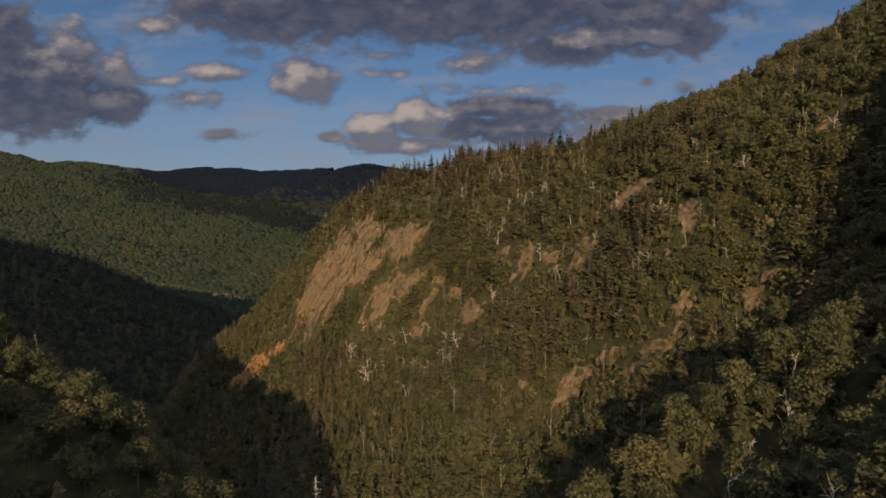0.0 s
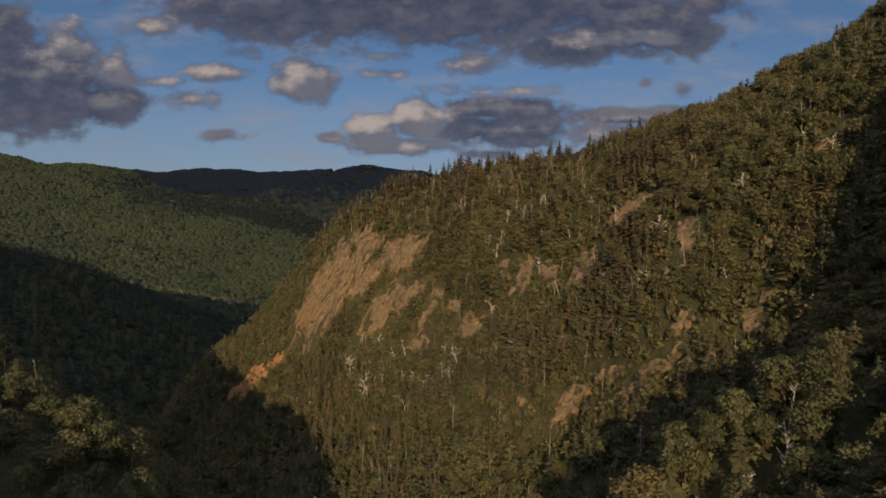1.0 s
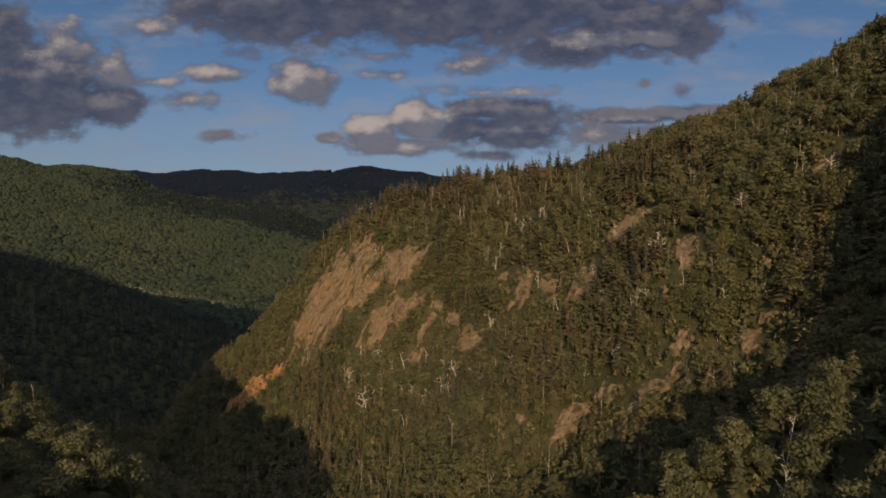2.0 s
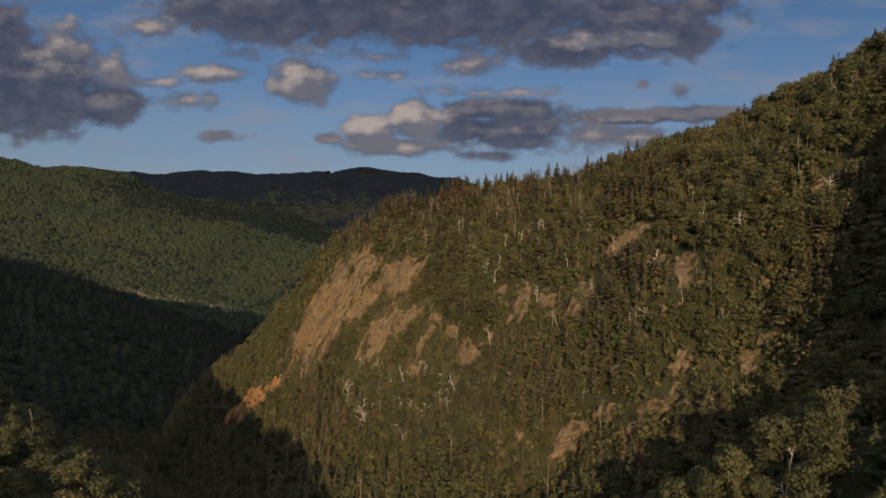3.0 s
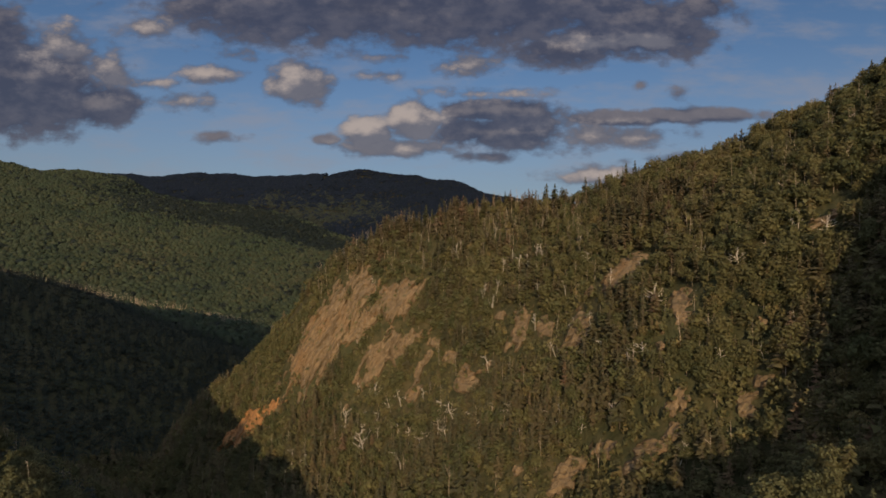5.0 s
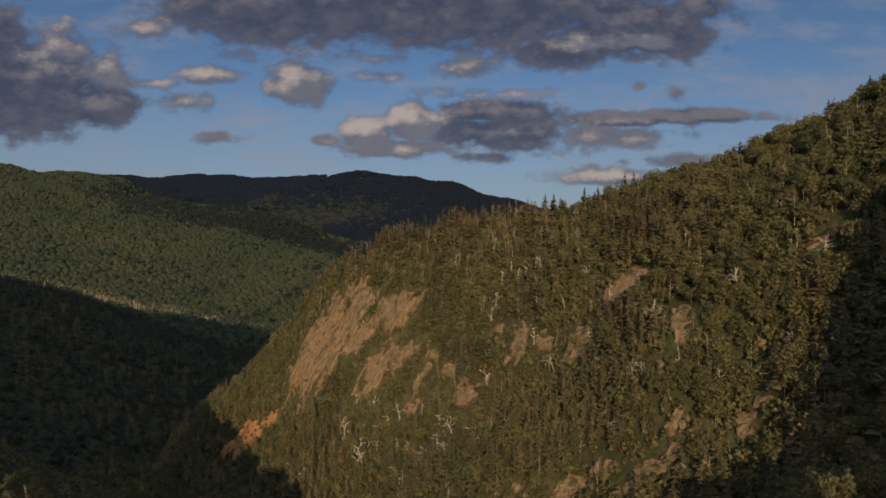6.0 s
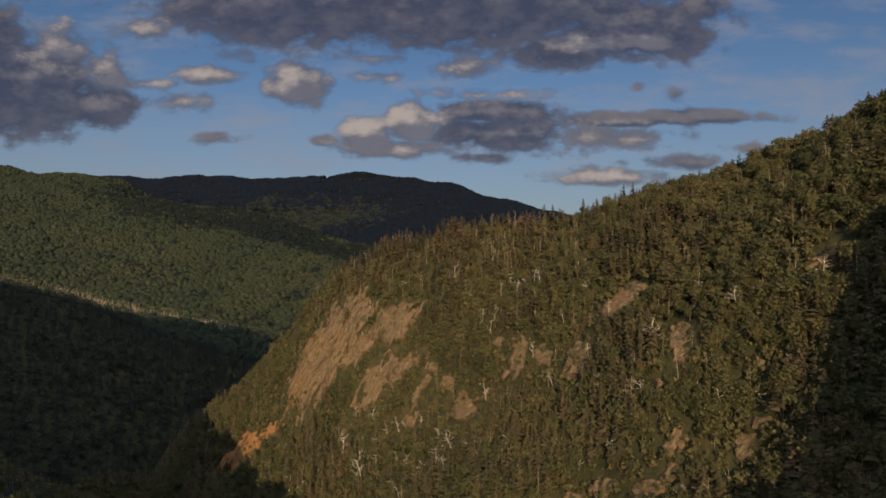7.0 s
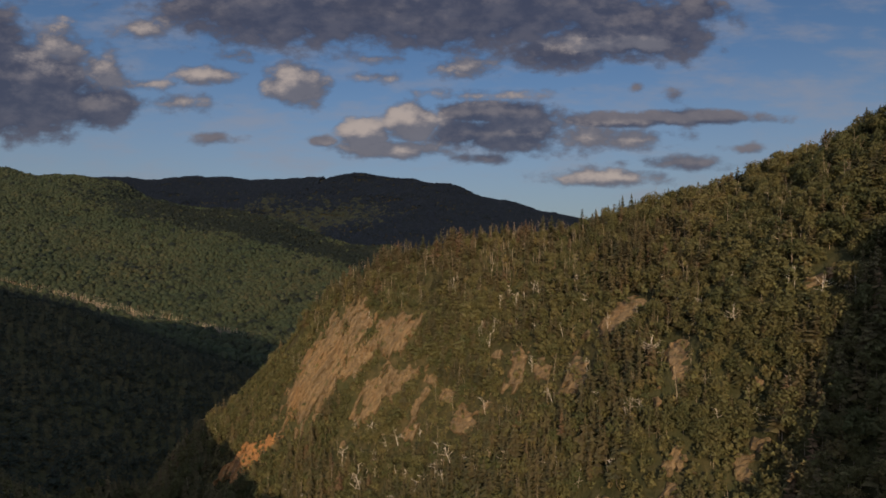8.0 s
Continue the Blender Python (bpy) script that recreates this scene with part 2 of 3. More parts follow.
FAR = dict(
    left_hill=[(-3200, 2300, 470), (-1881, 2500, 410), (-1612, 2480, 376), (-1465, 2460, 348), (-1124, 2450, 268),
               (-866, 2400, 212), (-664, 2350, 162), (-470, 2300, 122), (-278, 2200, 60), (-60, 2080, 10)],
    mountain=[(-3600, 4600, 560), (-2755, 4700, 625), (-1927, 4700, 670), (-1237, 4700, 653), (-547, 4700, 689),
              (-225, 4700, 675), (143, 4700, 594), (464, 4700, 480), (832, 4700, 388), (1246, 4700, 300), (2400, 4700, 150)],
    far_back=[(-3600, 5400, 300), (0, 5400, 250), (3000, 5400, 50)],
    valley=[(-2400, 800, -20), (-1300, 900, -60), (-700, 960, -84), (-400, 960, -90), (-150, 1000, -95), (400, 1200, -100),
            (1200, 2000, -120), (2600, 3000, -120)],
    side_valley=[(-150, 1000, -95), (-20, 1700, -60), (60, 2300, -20), (-300, 2800, 40), (-900, 3100, 110), (-1700, 3300, 200)],
    gorge=[(40, -1500, -60), (0, -60, -82), (-80, 205, -97), (-175, 480, -100), (-140, 700, -96), (-150, 1000, -95)],
    spur=[(-119, 316, -60), (-50, 306, 10), (75, 283, 49), (142, 205, 79), (330, 0, 150), (900, -100, 220), (2500, 200, 250)],
    dark_spur=[(-165, 730, -93), (-320, 715, -67), (-388, 528, 2), (-700, 400, 110), (-1500, 300, 200), (-3200, 200, 260)],
    left_spur=[(-60, 100, -30), (-160, 110, 32), (-240, 60, 118), (-380, 0, 180), (-700, -100, 220), (-3000, -500, 260)],
)


def skin(x0, x1, y0, y1, cell, lines, edge=None, rounds=160):
    """Heights on a grid: fixed along the lines, elsewhere the mean of the neighbours."""
    z = None
    for step in (16, 8, 4, 2, 1):
        c = cell * step
        nx, ny = int(round((x1 - x0) / c)) + 1, int(round((y1 - y0) / c)) + 1
        xs, ys = np.linspace(x0, x1, nx), np.linspace(y0, y1, ny)
        if z is None:
            z = np.full((ny, nx), -40.0)
        else:
            zy, zx = np.linspace(0, z.shape[0] - 1, ny), np.linspace(0, z.shape[1] - 1, nx)
            z = bilinear(z, zx[None, :] + 0 * zy[:, None], zy[:, None] + 0 * zx[None, :])
        total, count = np.zeros_like(z), np.zeros_like(z)
        for line in lines.values():
            for a, b in zip(line[:-1], line[1:]):
                m = max(2, int(math.hypot(b[0] - a[0], b[1] - a[1]) / c * 2) + 1)
                for k in range(m + 1):
                    f = k / m
                    i = int(round((a[0] + (b[0] - a[0]) * f - x0) / c))
                    j = int(round((a[1] + (b[1] - a[1]) * f - y0) / c))
                    if 0 <= i < nx and 0 <= j < ny:
                        total[j, i] += a[2] + (b[2] - a[2]) * f
                        count[j, i] += 1
        fixed = count > 0
        value = np.where(fixed, total / np.maximum(count, 1), 0)
        if edge is not None:
            gx, gy = np.meshgrid(xs, ys)
            rim = np.zeros_like(fixed)
            rim[0, :] = rim[-1, :] = rim[:, 0] = rim[:, -1] = True
            value = np.where(rim, edge(gx, gy), value)
            fixed = fixed | rim
        for _ in range(rounds):
            z = np.where(fixed, value, z)
            e = np.pad(z, 1, mode="edge")
            z = 0.25 * (e[:-2, 1:-1] + e[2:, 1:-1] + e[1:-1, :-2] + e[1:-1, 2:])
        # the lines themselves are rounded a little by the last pass
    return z


def bilinear(g, u, v):
    u, v = np.clip(u, 0, g.shape[1] - 1.001), np.clip(v, 0, g.shape[0] - 1.001)
    i, j = u.astype(int), v.astype(int)
    a, b = u - i, v - j
    return (g[j, i] * (1 - a) + g[j, i + 1] * a) * (1 - b) + (g[j + 1, i] * (1 - a) + g[j + 1, i + 1] * a) * b


class Waves:
    """Smooth value noise over the plan, several octaves."""

    def __init__(self, seed):
        self.g = np.random.RandomState(seed).uniform(-1, 1, (128, 128))

    def one(self, x, y):
        x, y = np.asarray(x) % 127, np.asarray(y) % 127
        i, j = np.minimum(x.astype(int), 126), np.minimum(y.astype(int), 126)
        a, b = x - i, y - j
        a, b = a * a * (3 - 2 * a), b * b * (3 - 2 * b)
        g = self.g
        return (g[j, i] * (1 - a) + g[j, i + 1] * a) * (1 - b) + (g[j + 1, i] * (1 - a) + g[j + 1, i + 1] * a) * b

    def __call__(self, x, y, size, octaves=3, gain=0.5):
        out, amp = 0, 1.0
        for k in range(octaves):
            out = out + amp * self.one(np.asarray(x) / size + 17.3 * k, np.asarray(y) / size + 5.9 * k)
            size, amp = size / 2.03, amp * gain
        return out


WAVE = Waves(4)
FAR_BOX, NEAR_BOX = (-3600, 3600, -1500, 5460, 40), (-560, 400, -240, 912, 4)
far_grid = skin(*FAR_BOX, FAR)


def far_height(x, y):
    return bilinear(far_grid, (np.asarray(x, float) - FAR_BOX[0]) / 40, (np.asarray(y, float) - FAR_BOX[2]) / 40)


near_grid = skin(*NEAR_BOX, NEAR, far_height)


def height(x, y):
    """The ground's height over the plan."""
    x, y = np.asarray(x, float), np.asarray(y, float)
    zf = far_height(x, y)
    zn = bilinear(near_grid, (x - NEAR_BOX[0]) / 4, (y - NEAR_BOX[2]) / 4)
    d = np.minimum(np.minimum(x - NEAR_BOX[0], NEAR_BOX[1] - x), np.minimum(y - NEAR_BOX[2], NEAR_BOX[3] - y))
    k = np.clip(d / 60, 0, 1)
    far_amp = np.clip((y - 900) / 1500, 0, 1)
    return (zf * (1 - k) + zn * k + WAVE(x, y, 34, 3) * 2.2 * np.clip(1 - far_amp, 0.0, 1)
            + WAVE(x + 900, y, 260, 4) * 24 * far_amp)
# ---- end of landform


def mesh_of(name, verts, faces, mats=(), mat_index=None, tint=None, smooth=False):
    """A mesh from arrays: verts (n, 3), faces (m, 3 or 4)."""
    me = bpy.data.meshes.new(name)
    verts, faces = np.asarray(verts, np.float32), np.asarray(faces, np.int32)
    k = faces.shape[1]
    me.vertices.add(len(verts))
    me.vertices.foreach_set("co", verts.ravel())
    me.loops.add(faces.size)
    me.loops.foreach_set("vertex_index", faces.ravel())
    me.polygons.add(len(faces))
    me.polygons.foreach_set("loop_start", np.arange(0, faces.size, k, dtype=np.int32))
    if mat_index is not None:
        me.polygons.foreach_set("material_index", np.asarray(mat_index, np.int32))
    me.update(calc_edges=True)
    me.polygons.foreach_set("use_smooth", np.full(len(faces), bool(smooth)))
    if tint is not None:
        at = me.attributes.new("tint", "FLOAT", "FACE")
        at.data.foreach_set("value", np.asarray(tint, np.float32))
    for m in mats:
        me.materials.append(m)
    me.validate()
    return me


def part(name, data, material, parent, label=""):
    """Links mesh data as one mesh object under a thing."""
    if material and not data.materials:
        data.materials.append(material)
    ob = new(name, data)
    ob.parent = parent
    return tagged(ob, label)

# ---------------------------------------------------------------- ground


def graded(lo, hi, a, b, step, growth, top):
    right, left, s, x = [], [], step, b
    while x < hi:
        s = min(s * growth, top)
        x += s
        right.append(x)
    s, x = step, a
    while x > lo:
        s = min(s * growth, top)
        x -= s
        left.append(x)
    return np.array(left[::-1] + list(np.arange(a, b + .01, step)) + right)


def build_ground():
    xs = graded(-4900, 4900, -240, 200, 3.0, 1.07, 60)
    ys = graded(-2500, 5050, 40, 340, 3.0, 1.045, 50)
    gx, gy = np.meshgrid(xs, ys)
    v = np.stack([gx, gy, height(gx, gy)], -1).reshape(-1, 3)
    nx, ny = len(xs), len(ys)
    i, j = np.meshgrid(np.arange(nx - 1), np.arange(ny - 1))
    q = (j * nx + i).ravel()
    ob = new("ground", mesh_of("ground", v, np.stack([q, q + 1, q + nx + 1, q + nx], 1), [GROUND], smooth=True))
    tagged(ob, "brown-green forest floor of a steep gorge and its hills", "ground", kind="structure")


build_ground()

# ---------------------------------------------------------------- rock faces
rock_marks = []      # (x, z) axes of the outcrops, for keeping trees off them


def slope_y(x, z, y0):
    """Where the slope that faces -y reaches height z at x."""
    ys = y0 + np.arange(-26, 34, 0.5)
    under = height(x[..., None] + 0 * ys, ys + 0 * x[..., None]) < z[..., None]
    last = len(ys) - 1 - under[..., ::-1].argmax(-1)
    peak = height(x[..., None] + 0 * ys, ys + 0 * x[..., None]).argmax(-1)
    return ys[np.where(under.any(-1), np.where(under.all(-1), peak, np.minimum(last, len(ys) - 1)), 0)]


def rock_face(low, high, width, y0, material=None, name="rock_outcrop", label="tan granite outcrop cracked and bare on the wooded slope",
              proud=1.7):
    rs = np.random.RandomState(len(rock_marks) + 11)
    a, b = np.array(low), np.array(high)
    rise = max(2.0, np.hypot(*(b - a)))
    small = width < 10
    cell = 0.8 if small else 0.55
    m, k = max(8, int(rise * 1.35 / cell)), max(8, int(width * 1.5 / cell))
    t, s = np.meshgrid(np.linspace(-.17, 1.17, m), np.linspace(-.75, .75, k), indexing="ij")
    x, z = a[0] + (b[0] - a[0]) * t + width * s, a[1] + (b[1] - a[1]) * t
    o = 37.0 * (len(rock_marks) + 1)
    rag = WAVE(x * 1.3 + o, z * .6 - x * .35, 6.0, 4, .65) * np.clip(4.5 / width, .20, .36)
    r = (np.abs(2 * s) ** 3 + np.abs(2 * t - 1) ** 3) ** (1 / 3) + rag
    # strata that dip across the face: broken steps with a saw edge
    dip = (x * .92 - z * .38) / 2.3 + WAVE(x, z * .4 + o, 9.0, 3) * .9
    run = (x * .38 + z * .92) / 8.0 + WAVE(x * .5, z, 6, 2) * .6
    saw = dip - np.floor(dip)
    fine = dip * 2.7 + WAVE(x * .7, z * .2 + o, 3.0, 2) * .5
    fine = fine - np.floor(fine)
    block = WAVE.g[(np.floor(dip).astype(int)) % 127, (np.floor(run).astype(int)) % 127]
    rough = np.clip(width / 9, .35, 1)
    # the outline breaks along the same strata
    r = r + block * np.where(width < 10, .42, .20) + np.where(saw < .16, np.where(width < 10, .30, .12), 0)
    off = np.where(r < 1, np.minimum((1 - r) * (7.0 if small else 4.0), proud * (.6 if small else 1)), np.maximum((1 - r) * 14.0, -9.0)) + np.where(r < 1, rough * saw * (.6 + .015 * width) + rough * fine * .45 + rough * block * (.35 + .012 * width) + WAVE(x + 3, z + o, 2.0, 3, .6) * .28, 0)
    if small:
        # angular broken faces
        off = off + np.where(r < 1, rs.uniform(-.45, .45, off.shape), 0)
        x, z = x + rs.uniform(-.3, .3, x.shape), z + rs.uniform(-.3, .3, x.shape)
    off = np.where(r < 1, off * .8, off)
    y = slope_y(x, z, y0)
    A = np.stack([np.ones(x.size), x.ravel() - x.mean(), z.ravel() - z.mean()], 1)
    fit = np.linalg.lstsq(A, y.ravel(), rcond=None)[0]
    lay = fit[0] + np.clip(fit[1], -.9, .9) * (x - x.mean()) + np.clip(fit[2], .2, 1.6) * (z - z.mean())
    y = lay + np.clip(y - lay, -max(1.5, width * .3), max(1.5, width * .3))
    for _ in range(4):
        e = np.pad(y, 1, mode="edge")
        y = (e[:-2, 1:-1] + e[2:, 1:-1] + e[1:-1, :-2] + e[1:-1, 2:] + 2 * y) / 6
    v = np.stack([x - off * .12, y - off * .82, z + off * .45], -1)
    i, j = np.meshgrid(np.arange(k - 1), np.arange(m - 1))
    q = (j * k + i).ravel()
    ob = new(name, mesh_of(name, v.reshape(-1, 3), np.stack([q, q + 1, q + k + 1, q + k], 1), [material or ROCK]))
    rock_marks.append((a, b, width, y0))
    slabs(ob, v, r, rs, int(np.clip(rise * width * .035, 2, 46)), material or ROCK, material is not None)
    return tagged(ob, label, "rock", group="bare rock on the slope")


def slabs(ob, v, r, rs, count, material, loose):
    """Broken slabs that stand proud of a face, long way down the dip."""
    m, k = r.shape
    for _ in range(count):
        for _try in range(20):
            j, i = rs.randint(1, m - 1), rs.randint(1, k - 1)
            if r[j, i] < .86:
                break
        up = Vector(v[min(j + 1, m - 1), i] - v[j - 1, i]).normalized()
        side = Vector(v[j, min(i + 1, k - 1)] - v[j, i - 1]).normalized()
        out = side.cross(up).normalized()
        along = (up + side * rs.uniform(.1, .55)).normalized()
        across = along.cross(out).normalized()
        L, W, D = (rs.uniform(.5, 1.2), rs.uniform(.4, .9), rs.uniform(.3, .6)) if loose else (rs.uniform(.9, 2.8), rs.uniform(.35, .9), rs.uniform(.2, .5))
        c = Vector(v[j, i])
        w = []
        for z, f in ((-.6, 1.15), (.75, 1.0), (1.0, .72)):
            for sx, sy in ((-1, -1), (1, -1), (1, 1), (-1, 1)):
                g = rs.uniform(.72, 1.15)
                w.append(c + along * sy * L * .5 * f * g + across * sx * W * .5 * f * rs.uniform(.7, 1.2) + out * z * D * rs.uniform(.8, 1.2))
        f = [(8, 9, 10, 11)]
        for z in (0, 4):
            f += [(z + n, z + (n + 1) % 4, z + (n + 1) % 4 + 4, z + n + 4) for n in range(4)]
        part("boulder" if loose else "slab", mesh_of("slab", w, f, [material]), None, ob)


def off_rock(x, y, z, grow=0.6):
    """True where no rock face lies at or just behind the place."""
    ok = np.ones(len(x), bool)
    for a, b, w, y0 in rock_marks:
        t = (z - a[1]) / (b[1] - a[1])
        s = (x - a[0] - (b[0] - a[0]) * t) / w
        drop = grow * 2.2 / max(1.0, abs(b[1] - a[1]))
        ok &= ~((t > -drop) & (t < 1.0) & (np.abs(s) < .46 + grow * .6 / w) & (np.abs(y - y0) < 9 + .6 * (b[1] - a[1]) + .4 * w))
    return ok


rock_face((-65.5, -37.5), (-37.5, 12.5), 25.0, 273)
rock_face((-21.5, -4.7), (-14.0, 11.2), 18.0, 260)
rock_face((-40.3, -17.5), (-29.5, -2.0), 8.5, 265)
rock_face((-34.5, -36.7), (-20.0, -9.3), 10.5, 255)
rock_face((-20.1, -23.2), (-8.8, -9.4), 8.5, 256)
rock_face((-7.0, -26.0), (-1.6, -13.7), 6.2, 250)
rock_face((-11.6, -36.6), (-7.8, -28.2), 7.5, 243)
rock_face((-54.4, -34.8), (-52.1, -29.7), 4.0, 262)
rock_face((7.7, -29.7), (15.0, -20.8), 9.0, 224)
rock_face((14.3, -22.7), (18.9, -18.7), 3.4, 220)
rock_face((18.9, -19.1), (21.4, -16.5), 5.2, 219)
rock_face((26.9, -13.4), (34.7, 2.9), 6.0, 220)
rock_face((38.0, -5.9), (40.2, 0.6), 4.3, 212)
rock_face((24.6, -3.2), (26.2, 1.4), 3.7, 233)
rock_face((44.0, -6.5), (53.7, 6.4), 4.5, 196)
rock_face((57.5, 12.5), (71.7, 23.8), 6.2, 198)
rock_face((63.5, 0.2), (73.9, 13.6), 3.7, 164)
rock_face((81.4, 5.2), (82.9, 8.1), 2.9, 147)
rock_face((72.9, -14.8), (78.4, -7.3), 3.4, 138)
rock_face((77.6, -8.8), (79.8, -4.8), 2.4, 140)
rock_face((58.9, -18.1), (62.0, -13.5), 2.7, 147)
rock_face((61.5, -15.8), (65.8, -10.3), 3.6, 147)
rock_face((56.8, -23.6), (60.7, -18.7), 2.7, 140)
rock_face((64.3, -16.2), (67.3, -13.8), 2.4, 142)
rock_face((43.3, -32.3), (46.2, -26.7), 2.9, 159)
rock_face((45.2, -31.3), (48.7, -24.7), 2.7, 155)
rock_face((47.1, -33.1), (52.0, -27.7), 2.7, 142)
rock_face((51.1, -29.0), (58.0, -22.1), 3.5, 141)
rock_face((33.1, -44.1), (39.1, -34.1), 4.8, 164)
rock_face((23.4, -42.2), (24.7, -39.3), 3.8, 174)
rock_face((98.5, 30.7), (104.7, 36.4), 3.7, 151)
rock_face((-75.3, -12.5), (-65.3, 3.0), 6.5, 290)
rock_face((-39.2, -42.8), (-38.7, -40.4), 3.4, 248)
rock_face((4.4, -20.1), (6.5, -16.5), 3.7, 237)
rock_face((-98, -66), (-81, -50), 13.0, 275, SCREE, "scree_slope", "orange iron-stained scree chute below the cliff", 1.3)
rock_face((-84, -53), (-69, -40.5), 8.0, 270, SCREE, "scree_slope", "orange iron-stained scree chute below the cliff", 1.0)

# ---------------------------------------------------------------- trees


def tube(path, radii, sides=5):
    """A tapered limb along a path of points."""
    path = [Vector(p) for p in path]
    v, f = [], []
    for i, p in enumerate(path):
        d = (path[min(i + 1, len(path) - 1)] - path[max(i - 1, 0)]).normalized()
        u = d.orthogonal().normalized()
        w = d.cross(u)
        for k in range(sides):
            g = 2 * math.pi * k / sides
            v.append(p + (u * math.cos(g) + w * math.sin(g)) * radii[i])
    for i in range(len(path) - 1):
        for k in range(sides):
            a, b = i * sides + k, i * sides + (k + 1) % sides
            f.append((a, b, b + sides, a + sides))
    return np.array(v), np.array(f)


def join(pieces):
    v, f, n = [], [], 0
    for pv, pf in pieces:
        v.append(pv)
        f.append(np.asarray(pf) + n)
        n += len(pv)
    return np.concatenate(v), np.concatenate(f)


def sprays(rs, centre, out, size):
    """Small three-cornered leaf sprays that stand off the crown."""
    n = len(centre)
    d = out + rs.normal(0, .30, (n, 3))
    d /= np.linalg.norm(d, axis=1)[:, None] + 1e-9
    u = np.cross(d, rs.normal(0, 1, (n, 3)))
    u /= np.linalg.norm(u, axis=1)[:, None] + 1e-9
    w = np.cross(d, u)
    s = size * rs.uniform(.55, 1.4, n)[:, None]
    q = np.stack([centre - u * s * .8, centre + u * s * .8 + d * s * rs.uniform(-.4, .4, (n, 1)), centre + w * s * 1.3 + d * s * rs.uniform(-.3, .5, (n, 1))], 1)
    return q.reshape(-1, 3), np.arange(3 * n).reshape(n, 3)


def crown_broad(rs, n, size, lobes=8, r=.30, base=.30, leaf=sprays, flat=1.0):
    """Leaf clumps over several lobes; a tree one unit high."""
    mid = base + (1 - base) * .5
    c = rs.normal(0, 1, (lobes, 3))
    c /= np.linalg.norm(c, axis=1)[:, None]
    c *= rs.uniform(.35, .75, lobes)[:, None]
    c[0] = (0, 0, .72)
    c[1] = (0, 0, 0)
    c = c * (r, r, (1 - base) * .5) + (0, 0, mid)
    lr = rs.uniform(.34, .56, lobes) * r
    who = rs.randint(0, lobes, n)
    d = rs.normal(0, 1, (n, 3))
    d[:, 2] = np.abs(d[:, 2]) * np.where(rs.rand(n) < .78, 1, -1)
    d /= np.linalg.norm(d, axis=1)[:, None]
    p = c[who] + d * (1, 1, flat) * lr[who][:, None] * rs.uniform(.7, 1.08, n)[:, None]
    return leaf(rs, p, d, size), c, lr


def trunk_broad(rs, centres, r0=.020, sides=5):
    lean = rs.normal(0, .02, 2)
    top = np.array([lean[0], lean[1], .62])
    pcs = [tube([(0, 0, -.06), (lean[0] * .3, lean[1] * .3, .25), top], [r0, r0 * .8, r0 * .35], sides)]
    for c in centres[2:6]:
        z = rs.uniform(.25, .5)
        a = np.array([lean[0] * z, lean[1] * z, z])
        pcs.append(tube([a, (a + c) / 2 + (0, 0, -.02), c], [r0 * .45, r0 * .3, r0 * .12], 4))
    return join(pcs)


def crown_spruce(rs, whorls, per, r=.17, base=.12, droop=.30, thin=0.0):
    """Drooping boughs wound unevenly round a straight stem, one unit high."""
    v = []
    n = whorls * per
    fat = rs.uniform(.55, .8)
    side = rs.uniform(0, 6.28)
    for i in range(n):
        f = np.clip((i + rs.uniform(-1.2, 1.2) * per) / n, 0, .985)
        if rs.rand() < thin:
            continue
        z = base + (1 - base) * f
        g = i * 2.4 + rs.normal(0, .35)
        L = (r * (1 - f) ** fat + .014) * rs.uniform(.5, 1.2) * (1 + .18 * math.cos(g - side) + .15 * math.sin(f * 23 + side))
        d, s = np.array([math.cos(g), math.sin(g), 0]), np.array([-math.sin(g), math.cos(g), 0])
        dr = droop * rs.uniform(.1, 1.5)
        tip = d * L + (0, 0, z - L * dr)
        mid = d * L * .55 + (0, 0, z - L * dr * .25)
        w = L * rs.uniform(.17, .33) + .006
        v += [np.array([0, 0, z + .02]), mid + s * w - (0, 0, w * rs.uniform(.1, .8)), tip, mid - s * w - (0, 0, w * rs.uniform(.1, .8))]
    v += [np.array(q) for q in ((-.012, 0, .95), (0, 0, 1.01), (.012, 0, .95), (0, .012, .93))]
    v = np.array(v)
    return v, np.arange(len(v)).reshape(-1, 4)


def dead_wood(rs, boughs=9, sides=4, thick=1.0):
    """A bare stem with broken, forking limbs, one unit high."""
    bend = rs.normal(0, .05, 2)
    stem = [(0, 0, -.06), (bend[0] * .3, bend[1] * .3, .35), (bend[0], bend[1], .7), (bend[0] * 1.6, bend[1] * 1.2, 1.0)]
    pcs = [tube(stem, [thick * r for r in (.015, .012, .008, .003)], 5)]
    for k in range(boughs):
        f = rs.uniform(.32, .92)
        a = Vector(stem[1]).lerp(Vector(stem[3]), (f - .32) / .68)
        g = rs.uniform(0, 2 * math.pi)
        L = rs.uniform(.18, .52) * (1.2 - f * .6)
        d = Vector((math.cos(g), math.sin(g), rs.uniform(.15, 1.2))).normalized()
        mid = a + d * L * .5 + Vector(rs.normal(0, .015, 3))
        end = a + d * L + Vector((0, 0, rs.uniform(-.02, .08)))
        pcs.append(tube([a, mid, end], [.007 * thick, .005 * thick, .0015], sides))
        for _ in range(rs.randint(1, 4)):
            e2 = mid + (d + Vector(rs.normal(0, .6, 3))).normalized() * L * rs.uniform(.3, .6)
            pcs.append(tube([mid, e2], [.004, .001], 3))
    return join(pcs)


